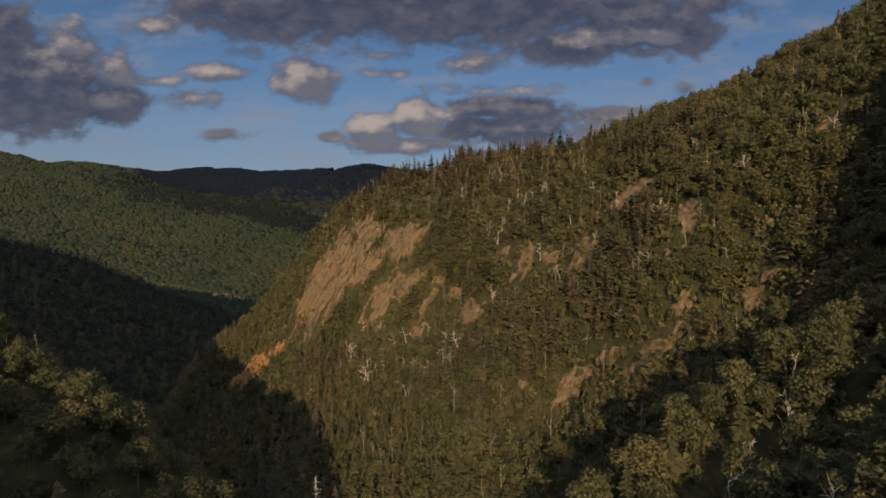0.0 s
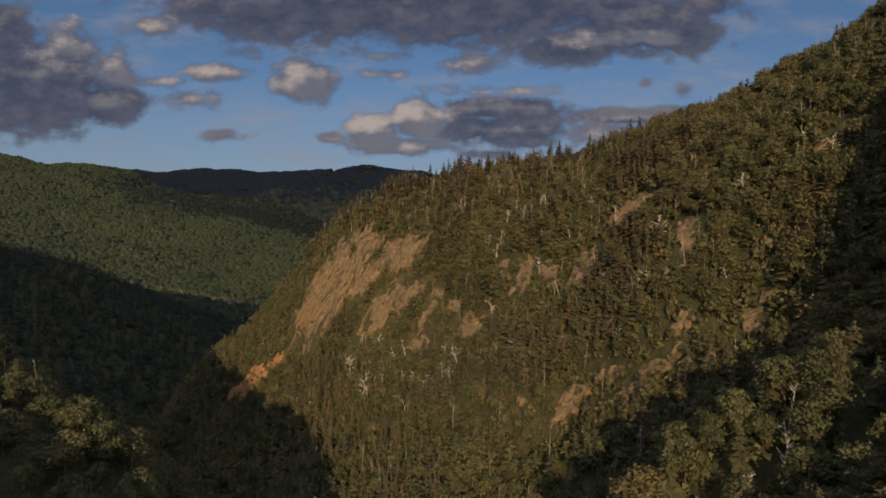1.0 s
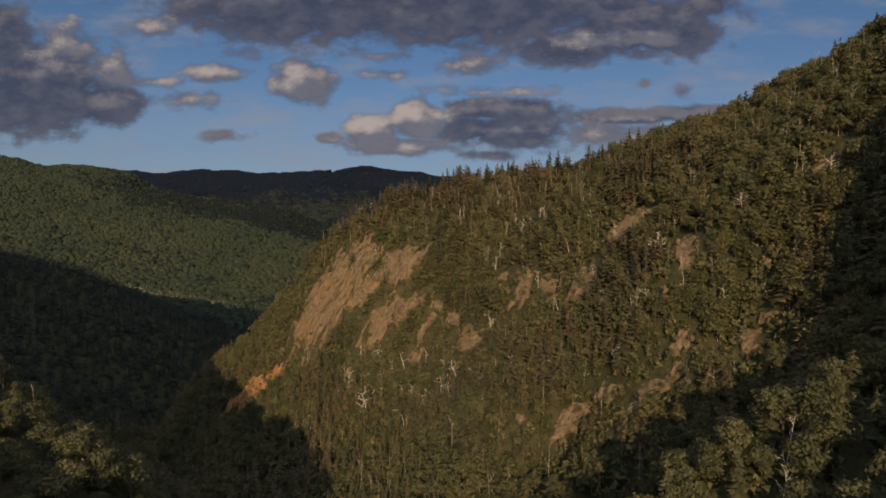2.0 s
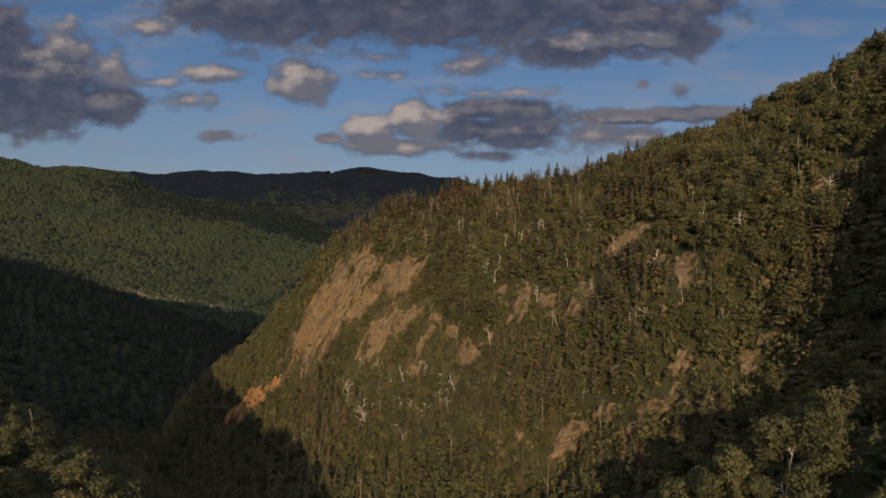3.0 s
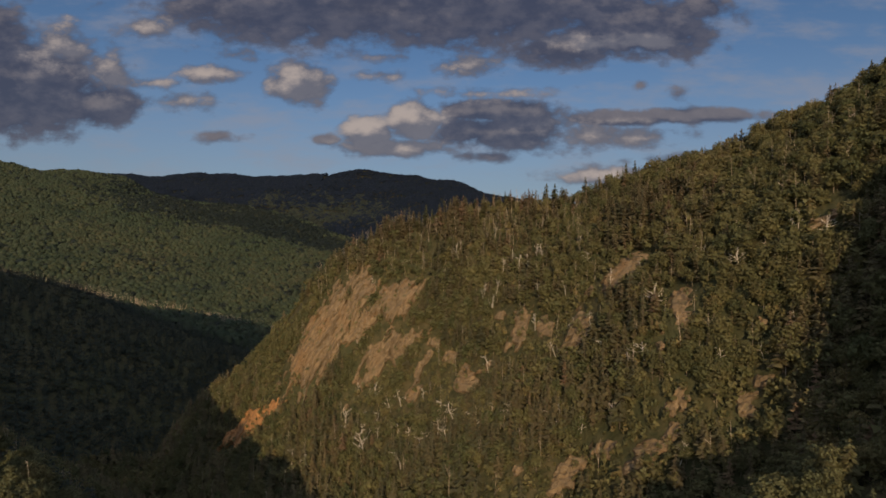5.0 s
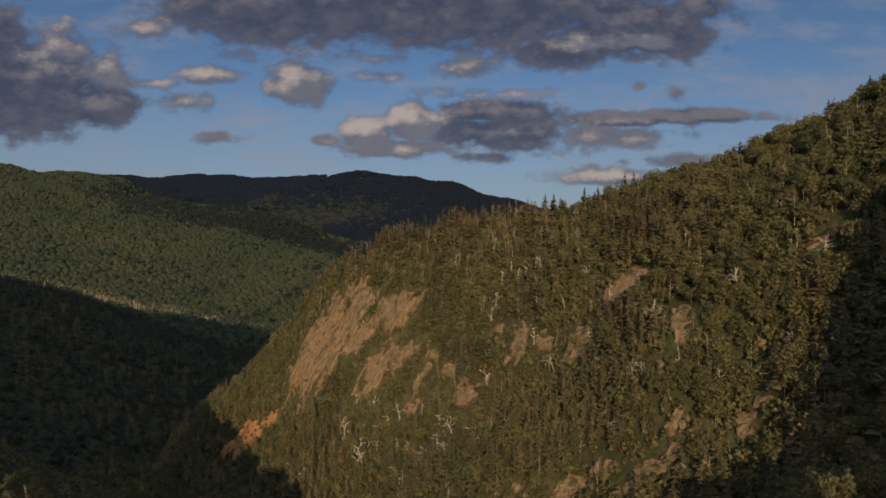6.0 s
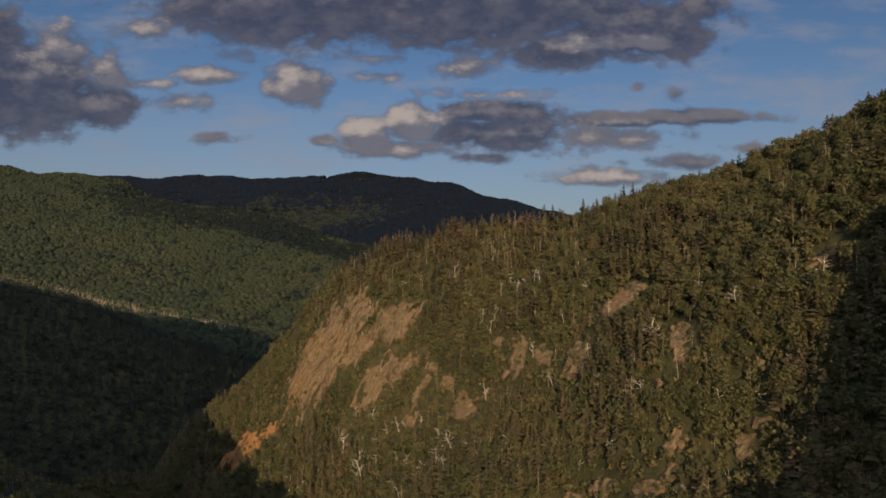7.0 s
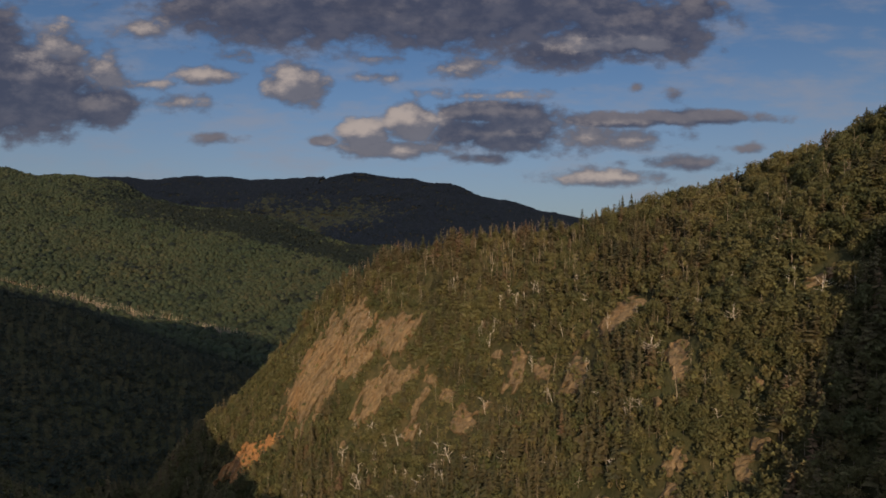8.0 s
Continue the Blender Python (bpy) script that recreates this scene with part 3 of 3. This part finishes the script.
def dead_spire(rs):
    """A straight bare spruce pole with short broken twigs, one unit high."""
    pcs = [tube([(0, 0, -.05), (.004, 0, .5), (0, .004, 1.0)], [.016, .012, .005], 6)]
    for _ in range(70):
        z, g = rs.uniform(.45, .98), rs.uniform(0, 6.28)
        L = rs.uniform(.03, .095) * (1.25 - z * .7)
        d = Vector((math.cos(g), math.sin(g), rs.uniform(-.35, .15)))
        a = Vector((0, 0, z))
        pcs.append(tube([a, a + d * L], [.0035, .001], 3))
    return join([tri(p) for p in pcs])


def spread(x0, x1, y0, y1, step, rs):
    """Places on a shaken grid."""
    gx, gy = np.meshgrid(np.arange(x0, x1, step), np.arange(y0, y1, step))
    x = (gx + rs.uniform(-.48, .48, gx.shape) * step).ravel()
    y = (gy + rs.uniform(-.48, .48, gy.shape) * step).ravel()
    return x, y


def mass(name, models, x, y, z, high, wide, rs, mats, tint, label, category="trees", smooth=False):
    """One mesh of many trees. models: (verts, faces, material index) of trees one unit high."""
    pick = rs.randint(0, len(models), len(x))
    V, F, M, T, n = [], [], [], [], 0
    for k, (mv, mf, mi) in enumerate(models):
        w = np.where(pick == k)[0]
        if not len(w):
            continue
        g = rs.uniform(0, 2 * math.pi, len(w))
        c, s = np.cos(g), np.sin(g)
        hx = (high[w] * wide[w])[:, None]
        px = (mv[None, :, 0] * c[:, None] - mv[None, :, 1] * s[:, None]) * hx + x[w][:, None]
        py = (mv[None, :, 0] * s[:, None] + mv[None, :, 1] * c[:, None]) * hx + y[w][:, None]
        pz = mv[None, :, 2] * high[w][:, None] + z[w][:, None]
        V.append(np.stack([px, py, pz], -1).reshape(-1, 3))
        F.append((mf[None] + (np.arange(len(w)) * len(mv))[:, None, None] + n).reshape(-1, mf.shape[1]))
        M.append(np.tile(mi, len(w)))
        T.append(np.repeat(tint[w], len(mf)))
        n += len(w) * len(mv)
    me = mesh_of(name, np.concatenate(V), np.concatenate(F), mats, np.concatenate(M), np.concatenate(T), smooth)
    return tagged(new(name, me), label, category, kind="stuff")


def tri(piece):
    v, f = piece
    return v, np.concatenate([f[:, (0, 1, 2)], f[:, (0, 2, 3)]])


def model(crown, trunk):
    v, f = join([crown, trunk])
    return v, f, np.r_[np.zeros(len(crown[1]), int), np.ones(len(trunk[1]), int)]


def thin_trunk(r=.016, top=.6):
    return tube([(0, 0, -.08), (0, 0, top)], [r, r * .4], 3)


rs = np.random.RandomState(21)
broad_mid, broad_close = [], []
for models, many, leafy, lobes in ((broad_mid, 250, .074, 14), (broad_close, 560, .050, 24)):
    for _ in range(6):
        cr, cs, _r = crown_broad(rs, many, leafy, lobes, rs.uniform(.36, .52), rs.uniform(.06, .20), sprays, .85)
        models.append(model(cr, tri(thin_trunk(.012, .7))))
spruce_mid = [model(tri(crown_spruce(rs, rs.randint(11, 14), 6, rs.uniform(.18, .28), rs.uniform(.06, .30))), tri(thin_trunk(.011, .98))) for _ in range(6)]


def spire(rs):
    v = [(0, 0, 1)] + [(math.cos(a) * .2 * rs.uniform(.7, 1.2), math.sin(a) * .2, rs.uniform(0, .15)) for a in np.arange(6) * math.pi / 3]
    return np.array(v), np.array([(0, 1 + k, 1 + (k + 1) % 6) for k in range(6)]), np.zeros(6, int)


shade_models = [model(tri(crown_spruce(rs, 8, 4, rs.uniform(.24, .34), .05)), tri(thin_trunk(.012, .9))) for _ in range(5)]
bush_models = []
for _ in range(5):
    cr, cs, _r = crown_broad(rs, 32, .18, 5, rs.uniform(.5, .8), .02, sprays)
    bush_models.append((cr[0], cr[1], np.zeros(len(cr[1]), int)))
far_models = []
for _ in range(6):
    wide = rs.uniform(.34, .46)
    rings = [(wide * f * rs.uniform(.8, 1.2, 6), z + rs.uniform(-.06, .06, 6)) for f, z in ((1.0, .22), (.82, .66))]
    a = np.arange(6) * math.pi / 3 + rs.uniform(-.3, .3, 6)
    v = np.concatenate([np.stack([np.cos(a) * r, np.sin(a) * r, z], 1) for r, z in rings] + [[(rs.normal(0, .05), rs.normal(0, .05), .96)]])
    k, k2 = np.arange(6), (np.arange(6) + 1) % 6
    f = np.concatenate([np.stack([k, k2, k2 + 6], 1), np.stack([k, k2 + 6, k + 6], 1), np.stack([k + 6, k2 + 6, k * 0 + 12], 1)])
    cr, cs, _r = crown_broad(rs, 7, .16, 4, wide * 1.15, .2, sprays)
    v, f = join([(v, f), cr])
    far_models.append((v, f, np.zeros(len(f), int)))
spire_models = [spire(rs) for _ in range(4)]


def share_of_spruce(x, y, z):
    """Spruce keeps to the crest and to patches of the slope."""
    crest = np.clip((z - 12 - (x - 20) * .10) / 22, 0, 1) * np.clip((90 - x) / 50, 0, 1)
    return np.clip(.36 + .5 * WAVE(x, y, 26, 2) + crest * .6 + .08 * np.clip((-35 - z) / 15, 0, 1), .08, .95)


def steepness(x, y):
    gx = (height(x + 2, y) - height(x - 2, y)) / 4
    gy = (height(x, y + 2) - height(x, y - 2)) / 4
    return np.hypot(gx, gy)


def crowd(x0, x1, y0, y1, step, rs):
    """Places as dense along a steep slope as on a gentle one."""
    x, y = spread(x0, x1, y0, y1, step, rs)
    x2, y2 = spread(x0, x1, y0, y1, step * .8, rs)
    more = rs.rand(len(x2)) < np.clip(steepness(x2, y2) - .75, 0, 1)
    return np.r_[x, x2[more]], np.r_[y, y2[more]]


def slope_forest():
    rs = np.random.RandomState(5)
    x, y = crowd(-175, 215, 95, 345, 3.0, rs)
    z = height(x, y)
    crest = np.interp(x, [-150, -120, -82, -52, -24, 30, 75, 117, 142, 215], [338, 322, 318, 314, 312, 306, 293, 270, 225, 130])
    near = (y < 104 + np.abs(x - 10) * .2) & (x < 75)
    ok = (y < crest + 10) & (np.abs(x) < y * .80 + 12) & off_rock(x, y, z, 2.6) & ~near & (rs.rand(len(x)) < .93)
    ok &= (x > -.55 * y + 30) | (y > 190)
    x, y, z = x[ok], y[ok], z[ok]
    spruce = rs.rand(len(x)) < share_of_spruce(x, y, z)
    big = np.clip((x - 45) / 40, 0, 1)
    keep = spruce | (rs.rand(len(x)) < .82 - .10 * big)
    x, y, z, spruce = x[keep], y[keep], z[keep], spruce[keep]
    close = ~off_rock(x, y, z, 3.6)
    tall = np.where(spruce, rs.uniform(4.8, 10.0, len(x)), rs.uniform(3.8, 6.6, len(x)) * (1 + .20 * big[keep])) * np.where(close, .62, 1)
    tall *= 1 + .18 * WAVE(x, y, 25, 2)
    wide = rs.uniform(.85, 1.25, len(x))
    tint = np.clip(.5 + .35 * WAVE(x + 50, y, 45, 3) + rs.normal(0, .24, len(x)), 0, 1)
    close = x > 52
    for sel, name, mods, mats, label in (
            (~spruce & ~close, "broadleaf_forest", broad_mid, [LEAF_S, BIRCH], "dense green birch and maple wood on the steep slope"),
            (~spruce & close, "broadleaf_forest", broad_close, [LEAF_S, BIRCH], "green birch and maple wood below the high ridge"),
            (spruce, "spruce_forest", spruce_mid, [NEEDLE_S, BARK], "dark olive spruce stands along the crest and slope")):
        mass(name, mods, x[sel], y[sel], z[sel], tall[sel], wide[sel], rs, mats, tint[sel], label, "forest")


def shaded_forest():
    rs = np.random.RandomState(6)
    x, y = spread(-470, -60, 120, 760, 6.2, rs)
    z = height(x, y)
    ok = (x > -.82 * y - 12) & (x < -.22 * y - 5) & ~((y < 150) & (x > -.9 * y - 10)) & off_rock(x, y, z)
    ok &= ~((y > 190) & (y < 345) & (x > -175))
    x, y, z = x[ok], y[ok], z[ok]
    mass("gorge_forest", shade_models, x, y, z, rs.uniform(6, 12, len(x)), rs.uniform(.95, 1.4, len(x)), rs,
         [GORGE_SHADE_S, BARK], rs.uniform(0, .8, len(x)), "spruce wood on the shaded side of the gorge, deep shade put into its dark colour", "forest")


def far_forest():
    rs = np.random.RandomState(7)
    x, y = spread(-2300, 260, 640, 2620, 9.6, rs)
    z = height(x, y)
    ok = (x > -.80 * y - 20) & (x < -.03 * y + 20) & (rs.rand(len(x)) < .95) & ~((x > -.16 * y) & (y < 1500))
    foot = np.interp(x, [-960, -752, -606, -467, -330, -262], [1240, 1162, 1100, 1028, 880, 790])
    ok &= ~((np.abs(y - foot) < 9 + 7 * WAVE(x, y, 50, 2)) & (x < -250))
    x, y, z = x[ok], y[ok], z[ok]
    # a belt under the hill's crest takes a colour darkened for cloud shade
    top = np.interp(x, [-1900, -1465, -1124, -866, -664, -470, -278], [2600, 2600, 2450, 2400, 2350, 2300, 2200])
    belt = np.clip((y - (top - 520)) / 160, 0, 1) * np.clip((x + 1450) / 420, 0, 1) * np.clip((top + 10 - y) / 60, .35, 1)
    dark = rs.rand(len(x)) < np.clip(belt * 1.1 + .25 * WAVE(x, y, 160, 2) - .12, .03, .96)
    tall = rs.uniform(7.0, 14.0, len(x)) * (1 + .12 * WAVE(x, y, 60, 2))
    tint = np.clip(.5 + .35 * WAVE(x, y + 70, 180, 3) + rs.normal(0, .25, len(x)), 0, 1)
    w = rs.uniform(1.1, 1.75, len(x))
    mass("hill_forest", far_models, x[~dark], y[~dark], z[~dark] - 1, tall[~dark], w[~dark], rs, [FAR_S], tint[~dark],
         "unbroken green hardwood canopy over the rolling hill", "forest", True)
    mass("hill_spruce", far_models[:3], x[dark], y[dark], z[dark] - 1, tall[dark] * 1.1, w[dark] * 1.2, rs, [BELT_SHADE_S], tint[dark],
         "belt of canopy under the hill's crest, coloured blackish for cloud shade", "forest", True)


def mountain_forest():
    rs = np.random.RandomState(8)
    x, y = spread(-3400, 1500, 2700, 4760, 17, rs)
    ok = (x > -.8 * y) & (x < .33 * y)
    x, y = x[ok], y[ok]
    z = height(x, y)
    # pale: trees of the painted sun patch, thinning out towards its edge
    pale = rs.rand(len(x)) < np.clip(1.25 - 1.1 * np.hypot((x + 720) / 460, (y - 3560) / 340) - .5 * WAVE(x, y, 220, 3), 0, .85)
    n = len(x)
    tall, w = rs.uniform(10, 17, n), rs.uniform(6.0, 8.5, n)
    mass("mountain_forest", spire_models, x[~pale], y[~pale], z[~pale] - 3, tall[~pale], w[~pale], rs, [MOUNTAIN_SHADE_S], rs.rand((~pale).sum()),
         "forest cover of the distant mountain, blue-black for cloud shade and haze", "forest", True)
    mass("mountain_sun_patch", spire_models, x[pale], y[pale], z[pale] - 3, tall[pale], w[pale], rs, [SUN_PATCH_S], rs.rand(pale.sum()),
         "canopy patch low on the distant mountain, coloured paler for sun through a cloud gap", "forest", True)


def undergrowth():
    """Low bushes that fill the gaps between the trees and round the rocks."""
    rs = np.random.RandomState(9)
    x, y = crowd(-160, 160, 75, 320, 2.45, rs)
    z = height(x, y)
    ok = (np.abs(x) < y * .8 + 5) & (off_rock(x, y, z, .2) | (rs.rand(len(x)) < .22)) & ~((x < -.5 * y + 25) & (y < 215))
    ok &= (rs.rand(len(x)) < .50) | ~off_rock(x, y, z, 4.0)
    x, y, z = x[ok], y[ok], z[ok]
    onrock = ~off_rock(x, y, z, .2)
    mass("undergrowth", bush_models, x, y, z - .2 + onrock * 1.7, rs.uniform(1.0, 3.4, len(x)) * (1 + .3 * np.clip((x - 45) / 30, 0, 1)), rs.uniform(.8, 1.3, len(x)), rs, [LEAF_S],
         np.clip(rs.normal(.55, .25, len(x)), 0, 1), "low olive bushes between the trees and the rocks", "bushes")


slope_forest()
undergrowth()
shaded_forest()
far_forest()
mountain_forest()

# ---------------------------------------------------------------- single trees


def place(x, y, high, turn, wide=1.0, lean=0.0):
    return Matrix.Translation((x, y, float(height(x, y)) - .15)) @ Euler((radians(lean), 0, turn)).to_matrix().to_4x4() @ Matrix.Diagonal(
        (high * wide, high * wide, high, 1))


class Grove:
    """Trees of one kind: a few models, built once and copied."""

    def __init__(self, name, label, group, models):
        self.name, self.label, self.group, self.made, self.models = name, label, group, {}, models

    def plant(self, k, m):
        if k in self.made:
            src = self.made[k]
            keep = src.scale.copy()
            src.scale = (1, 1, 1)
            ob = copy_thing(src, m)
            src.scale = keep
            return ob
        ob = new(self.name)
        for name, data, mat in self.models[k]:
            me = mesh_of(name, data[0], data[1], [mat])
            part(name, me, mat, ob)
        ob.matrix_basis = m
        self.made[k] = ob
        return tagged(ob, self.label, "tree", self.group)


rs = np.random.RandomState(31)
near_models = []
for _ in range(6):
    cr, cs, _r = crown_broad(rs, 2200, .031, 26, rs.uniform(.34, .48), rs.uniform(.14, .24), sprays, .7)
    near_models.append([("trunk", trunk_broad(rs, cs), BARK), ("crown", cr, LEAF)])
spruce_models = [[("trunk", tube([(0, 0, -.05), (0, 0, .5), (0, 0, .99)], [.016, .010, .002], 5), BARK),
                  ("crown", crown_spruce(rs, rs.randint(20, 25), 9, rs.uniform(.18, .27), rs.uniform(.06, .25), thin=.15), NEEDLE)] for _ in range(5)]
dead_models = [[("trunk", dead_wood(rs, rs.randint(6, 11)), DEAD)] for _ in range(7)]
snag_models = [[("trunk", dead_wood(rs, rs.randint(6, 10), 4, 1.0), DEAD)] for _ in range(5)]
broad_grove = Grove("broadleaf_tree", "leafy green hardwood tree on the gorge side", "hardwoods on the near spurs", near_models)
spruce_grove = Grove("spruce_tree", "tall olive spruce standing above its neighbours", "spruces of the ridge", spruce_models)
snag_grove = Grove("dead_tree", "bleached snag with forked limbs among the hardwoods", "dead trees", snag_models)
dead_grove = Grove("dead_tree", "bleached leafless dead tree with broken limbs", "dead trees", dead_models)


def near_spurs():
    rs = np.random.RandomState(41)
    for x0, x1, y0, y1, step in ((12, 92, 58, 122, 4.9), (-128, -26, 78, 152, 5.3)):
        x, y = spread(x0, x1, y0, y1, step, rs)
        for a, b in zip(x, y):
            if abs(a) > b * .80 + 4:
                continue
            if a > 0 and (b > 104 + abs(a - 10) * .2 or a > 75 and b > 95):
                continue
            k = rs.randint(0, 6)
            if a > 36 and 76 < b < 95 and rs.rand() < .28:
                continue
            if rs.rand() < (.08 if a > 0 else .03):
                spruce_grove.plant(rs.randint(0, 5), place(a, b, rs.uniform(7, 11), rs.uniform(0, 6.28), 1.1))
            else:
                broad_grove.plant(k, place(a, b, rs.uniform(6.5, 10.5) if a > 0 else rs.uniform(5.0, 9.5 if a > -72 else 7.5), rs.uniform(0, 6.28), rs.uniform(.9, 1.3)))


def ridge_spruces():
    rs = np.random.RandomState(43)
    line = NEAR["spur"][2:11]
    for i in range(46):
        f = rs.uniform(0.9, len(line) - 2.6)
        a, b = line[int(f)], line[int(f) + 1]
        g = f - int(f)
        x, y = a[0] + (b[0] - a[0]) * g + rs.normal(0, 3), a[1] + (b[1] - a[1]) * g + rs.normal(-2, 4)
        spruce_grove.plant(rs.randint(0, 5), place(x, y, rs.uniform(4.5, 8.5), rs.uniform(0, 6.28), rs.uniform(1.1, 1.6)))


near_spurs()
ridge_spruces()


def dead_trees():
    """Bleached trunks scattered over the lit slope, and thicker on the near spur."""
    rs = np.random.RandomState(47)
    for x, y in ((-19, 236), (-15, 237), (-11, 217), (-8, 211), (-4, 211), (0, 211), (3, 206), (6, 211), (19, 217), (-59, 234), (-15, 212),
                 (-38, 238), (-29, 226), (-26, 245), (-52, 231), (13, 206), (34, 174), (37, 174), (50, 176), (99, 165), (99, 146), (66, 174),
                 (79, 172), (-13, 208), (73, 148), (48, 176), (40, 196), (49, 160), (78, 200), (103, 140), (-32, 226), (23, 190), (58, 162)):
        high = rs.uniform(6.0, 8.5) * (.6 + y / 600)
        dead_grove.plant(rs.randint(0, 7), place(x, y, high, rs.uniform(0, 6.28), rs.uniform(1.1, 1.6), rs.normal(0, 14)))
    # upright bleached birches below the crest
    for x, y in ((20, 245), (22, 236), (28, 249), (33, 251), (34, 243), (42, 246), (43, 237), (38, 242), (8, 268), (59, 197), (95, 154), (105, 178),
                 (89, 170), (77, 183), (50, 189), (19, 243), (24, 240), (83, 157), (96, 153)):
        snag_grove.plant(rs.randint(0, 5), place(x, y, rs.uniform(7, 10.5) * min(1, y / 235), rs.uniform(0, 6.28), rs.uniform(.5, .75), rs.normal(0, 5)))
    for x0, x1, z0, z1, y0, count in ((-45, 20, -52, -34, 225, 14), (-70, 60, -60, 45, 240, 12), (40, 100, -30, 30, 165, 8)):
        for _ in range(count):
            x, z = rs.uniform(x0, x1), rs.uniform(z0, z1)
            y = float(slope_y(np.array([x]), np.array([z]), y0)[0])
            dead_grove.plant(rs.randint(0, 7), place(x, y, rs.uniform(4, 7), rs.uniform(0, 6.28), rs.uniform(.9, 1.3), rs.normal(0, 16)))
    # x, y and the height of the tip
    for x, y, top in ((43, 86, -21.5), (45.5, 86, -24), (47, 88, -27), (57, 95, -15), (55, 92, -18), (53, 90, -24), (56, 92, -22), (46, 67, -17),
                      (48, 68, -18), (45.5, 66, -22), (38, 84, -33)):
        high = float(np.clip(top - height(x, y), 5, 8.2))
        snag_grove.plant(rs.randint(0, 5), place(x, y, high, rs.uniform(0, 6.28), .8, rs.normal(0, 9)))
    spruce_grove.plant(2, place(38, 97, 14, 1.0, .75))
    pole = Grove("dead_spruce", "straight grey dead spruce pole with short broken twigs", "dead trees", [[("trunk", dead_spire(rs), DEAD)]])
    pole.plant(0, place(-33, 150, 22, 1.0))


dead_trees()


def bare_stems():
    """Thin grey stems that stand up through the canopy."""
    rs = np.random.RandomState(53)
    stems = []
    for k in range(6):
        v, f = dead_wood(rs, 1 + k % 3, 3)
        v = v * (.75, .75, 1)
        v, f = tri((v, f))
        stems.append((v, f, np.zeros(len(f), int)))
    x, y = spread(-120, 150, 120, 310, 5.6, rs)
    x2, y2 = spread(-60, 85, 262, 302, 3.4, rs)
    x, y = np.r_[x, x2], np.r_[y, y2]
    z = height(x, y)
    ok = off_rock(x, y, z, 1.0) & (x < y * .75) & (rs.rand(len(x)) < .33)
    x, y, z = x[ok], y[ok], z[ok]
    mass("bare_stems", stems, x, y, z, rs.uniform(5.5, 10.5, len(x)), rs.uniform(.6, 1, len(x)), rs, [BIRCH], rs.rand(len(x)),
         "thin grey bare stems standing up through the canopy", "dead trees")


bare_stems()


def crest_spruces():
    """Spruces that stand out on the skyline and the one tall one on the near slope."""
    rs = np.random.RandomState(59)
    for x, y, h in ((-26, 302, 12), (-22, 301, 9), (-6, 300, 13), (-3, 299, 11), (1, 300, 12), (9, 298, 13), (14, 298, 11), (24, 297, 11),
                    (29, 296, 10), (58, 288, 10), (63, 287, 11), (79, 281, 9), (82, 280, 10), (94, 272, 10), (126, 239, 8), (147, 196, 8),
                    (86, 127, 12), (90, 146, 10), (84, 158, 10), (80, 150, 9)):
        spruce_grove.plant(rs.randint(0, 5), place(x, y, h * rs.uniform(.7, .9), rs.uniform(0, 6.28), rs.uniform(1.0, 1.4)))
    # the tallest on the skyline, by the height of the tip
    for x, y, top in ((138.3, 202, 84), (144, 190, 89), (147, 188, 86), (136, 255, 80), (120.4, 262, 73), (144.6, 230, 82), (90, 275, 70), (94, 274, 70),
                      (72.7, 283, 67), (54, 286, 66), (58, 285, 62), (150, 186, 87), (141, 199, 81)):
        high = float(np.clip(top - height(x, y), 6, 12))
        spruce_grove.plant(rs.randint(0, 5), place(x, y, high, rs.uniform(0, 6.28), rs.uniform(1.0, 1.3)))


def wood_edge():
    """Bare sunlit stems along the foot of the far hill."""
    rs = np.random.RandomState(61)
    stems = []
    for _ in range(3):
        v, f = tri(thin_trunk(.022, rs.uniform(.8, 1)))
        stems.append((v, f, np.zeros(len(f), int)))
    f = rs.uniform(0, 1, 1100)
    x = np.interp(f, [0, .2, .45, .68, .88, 1], [-960, -752, -606, -467, -330, -262]) + rs.normal(0, 10, 1100)
    y = np.interp(f, [0, .2, .45, .68, .88, 1], [1240, 1162, 1100, 1028, 880, 790]) + rs.normal(0, 14, 1100)
    mass("bare_wood_edge", stems, x, y, height(x, y), rs.uniform(8, 14, 1100), rs.uniform(.8, 1.3, 1100), rs, [BIRCH], rs.rand(1100),
         "pale bare stems at the wood's edge below the hill", "dead trees")


crest_spruces()
wood_edge()
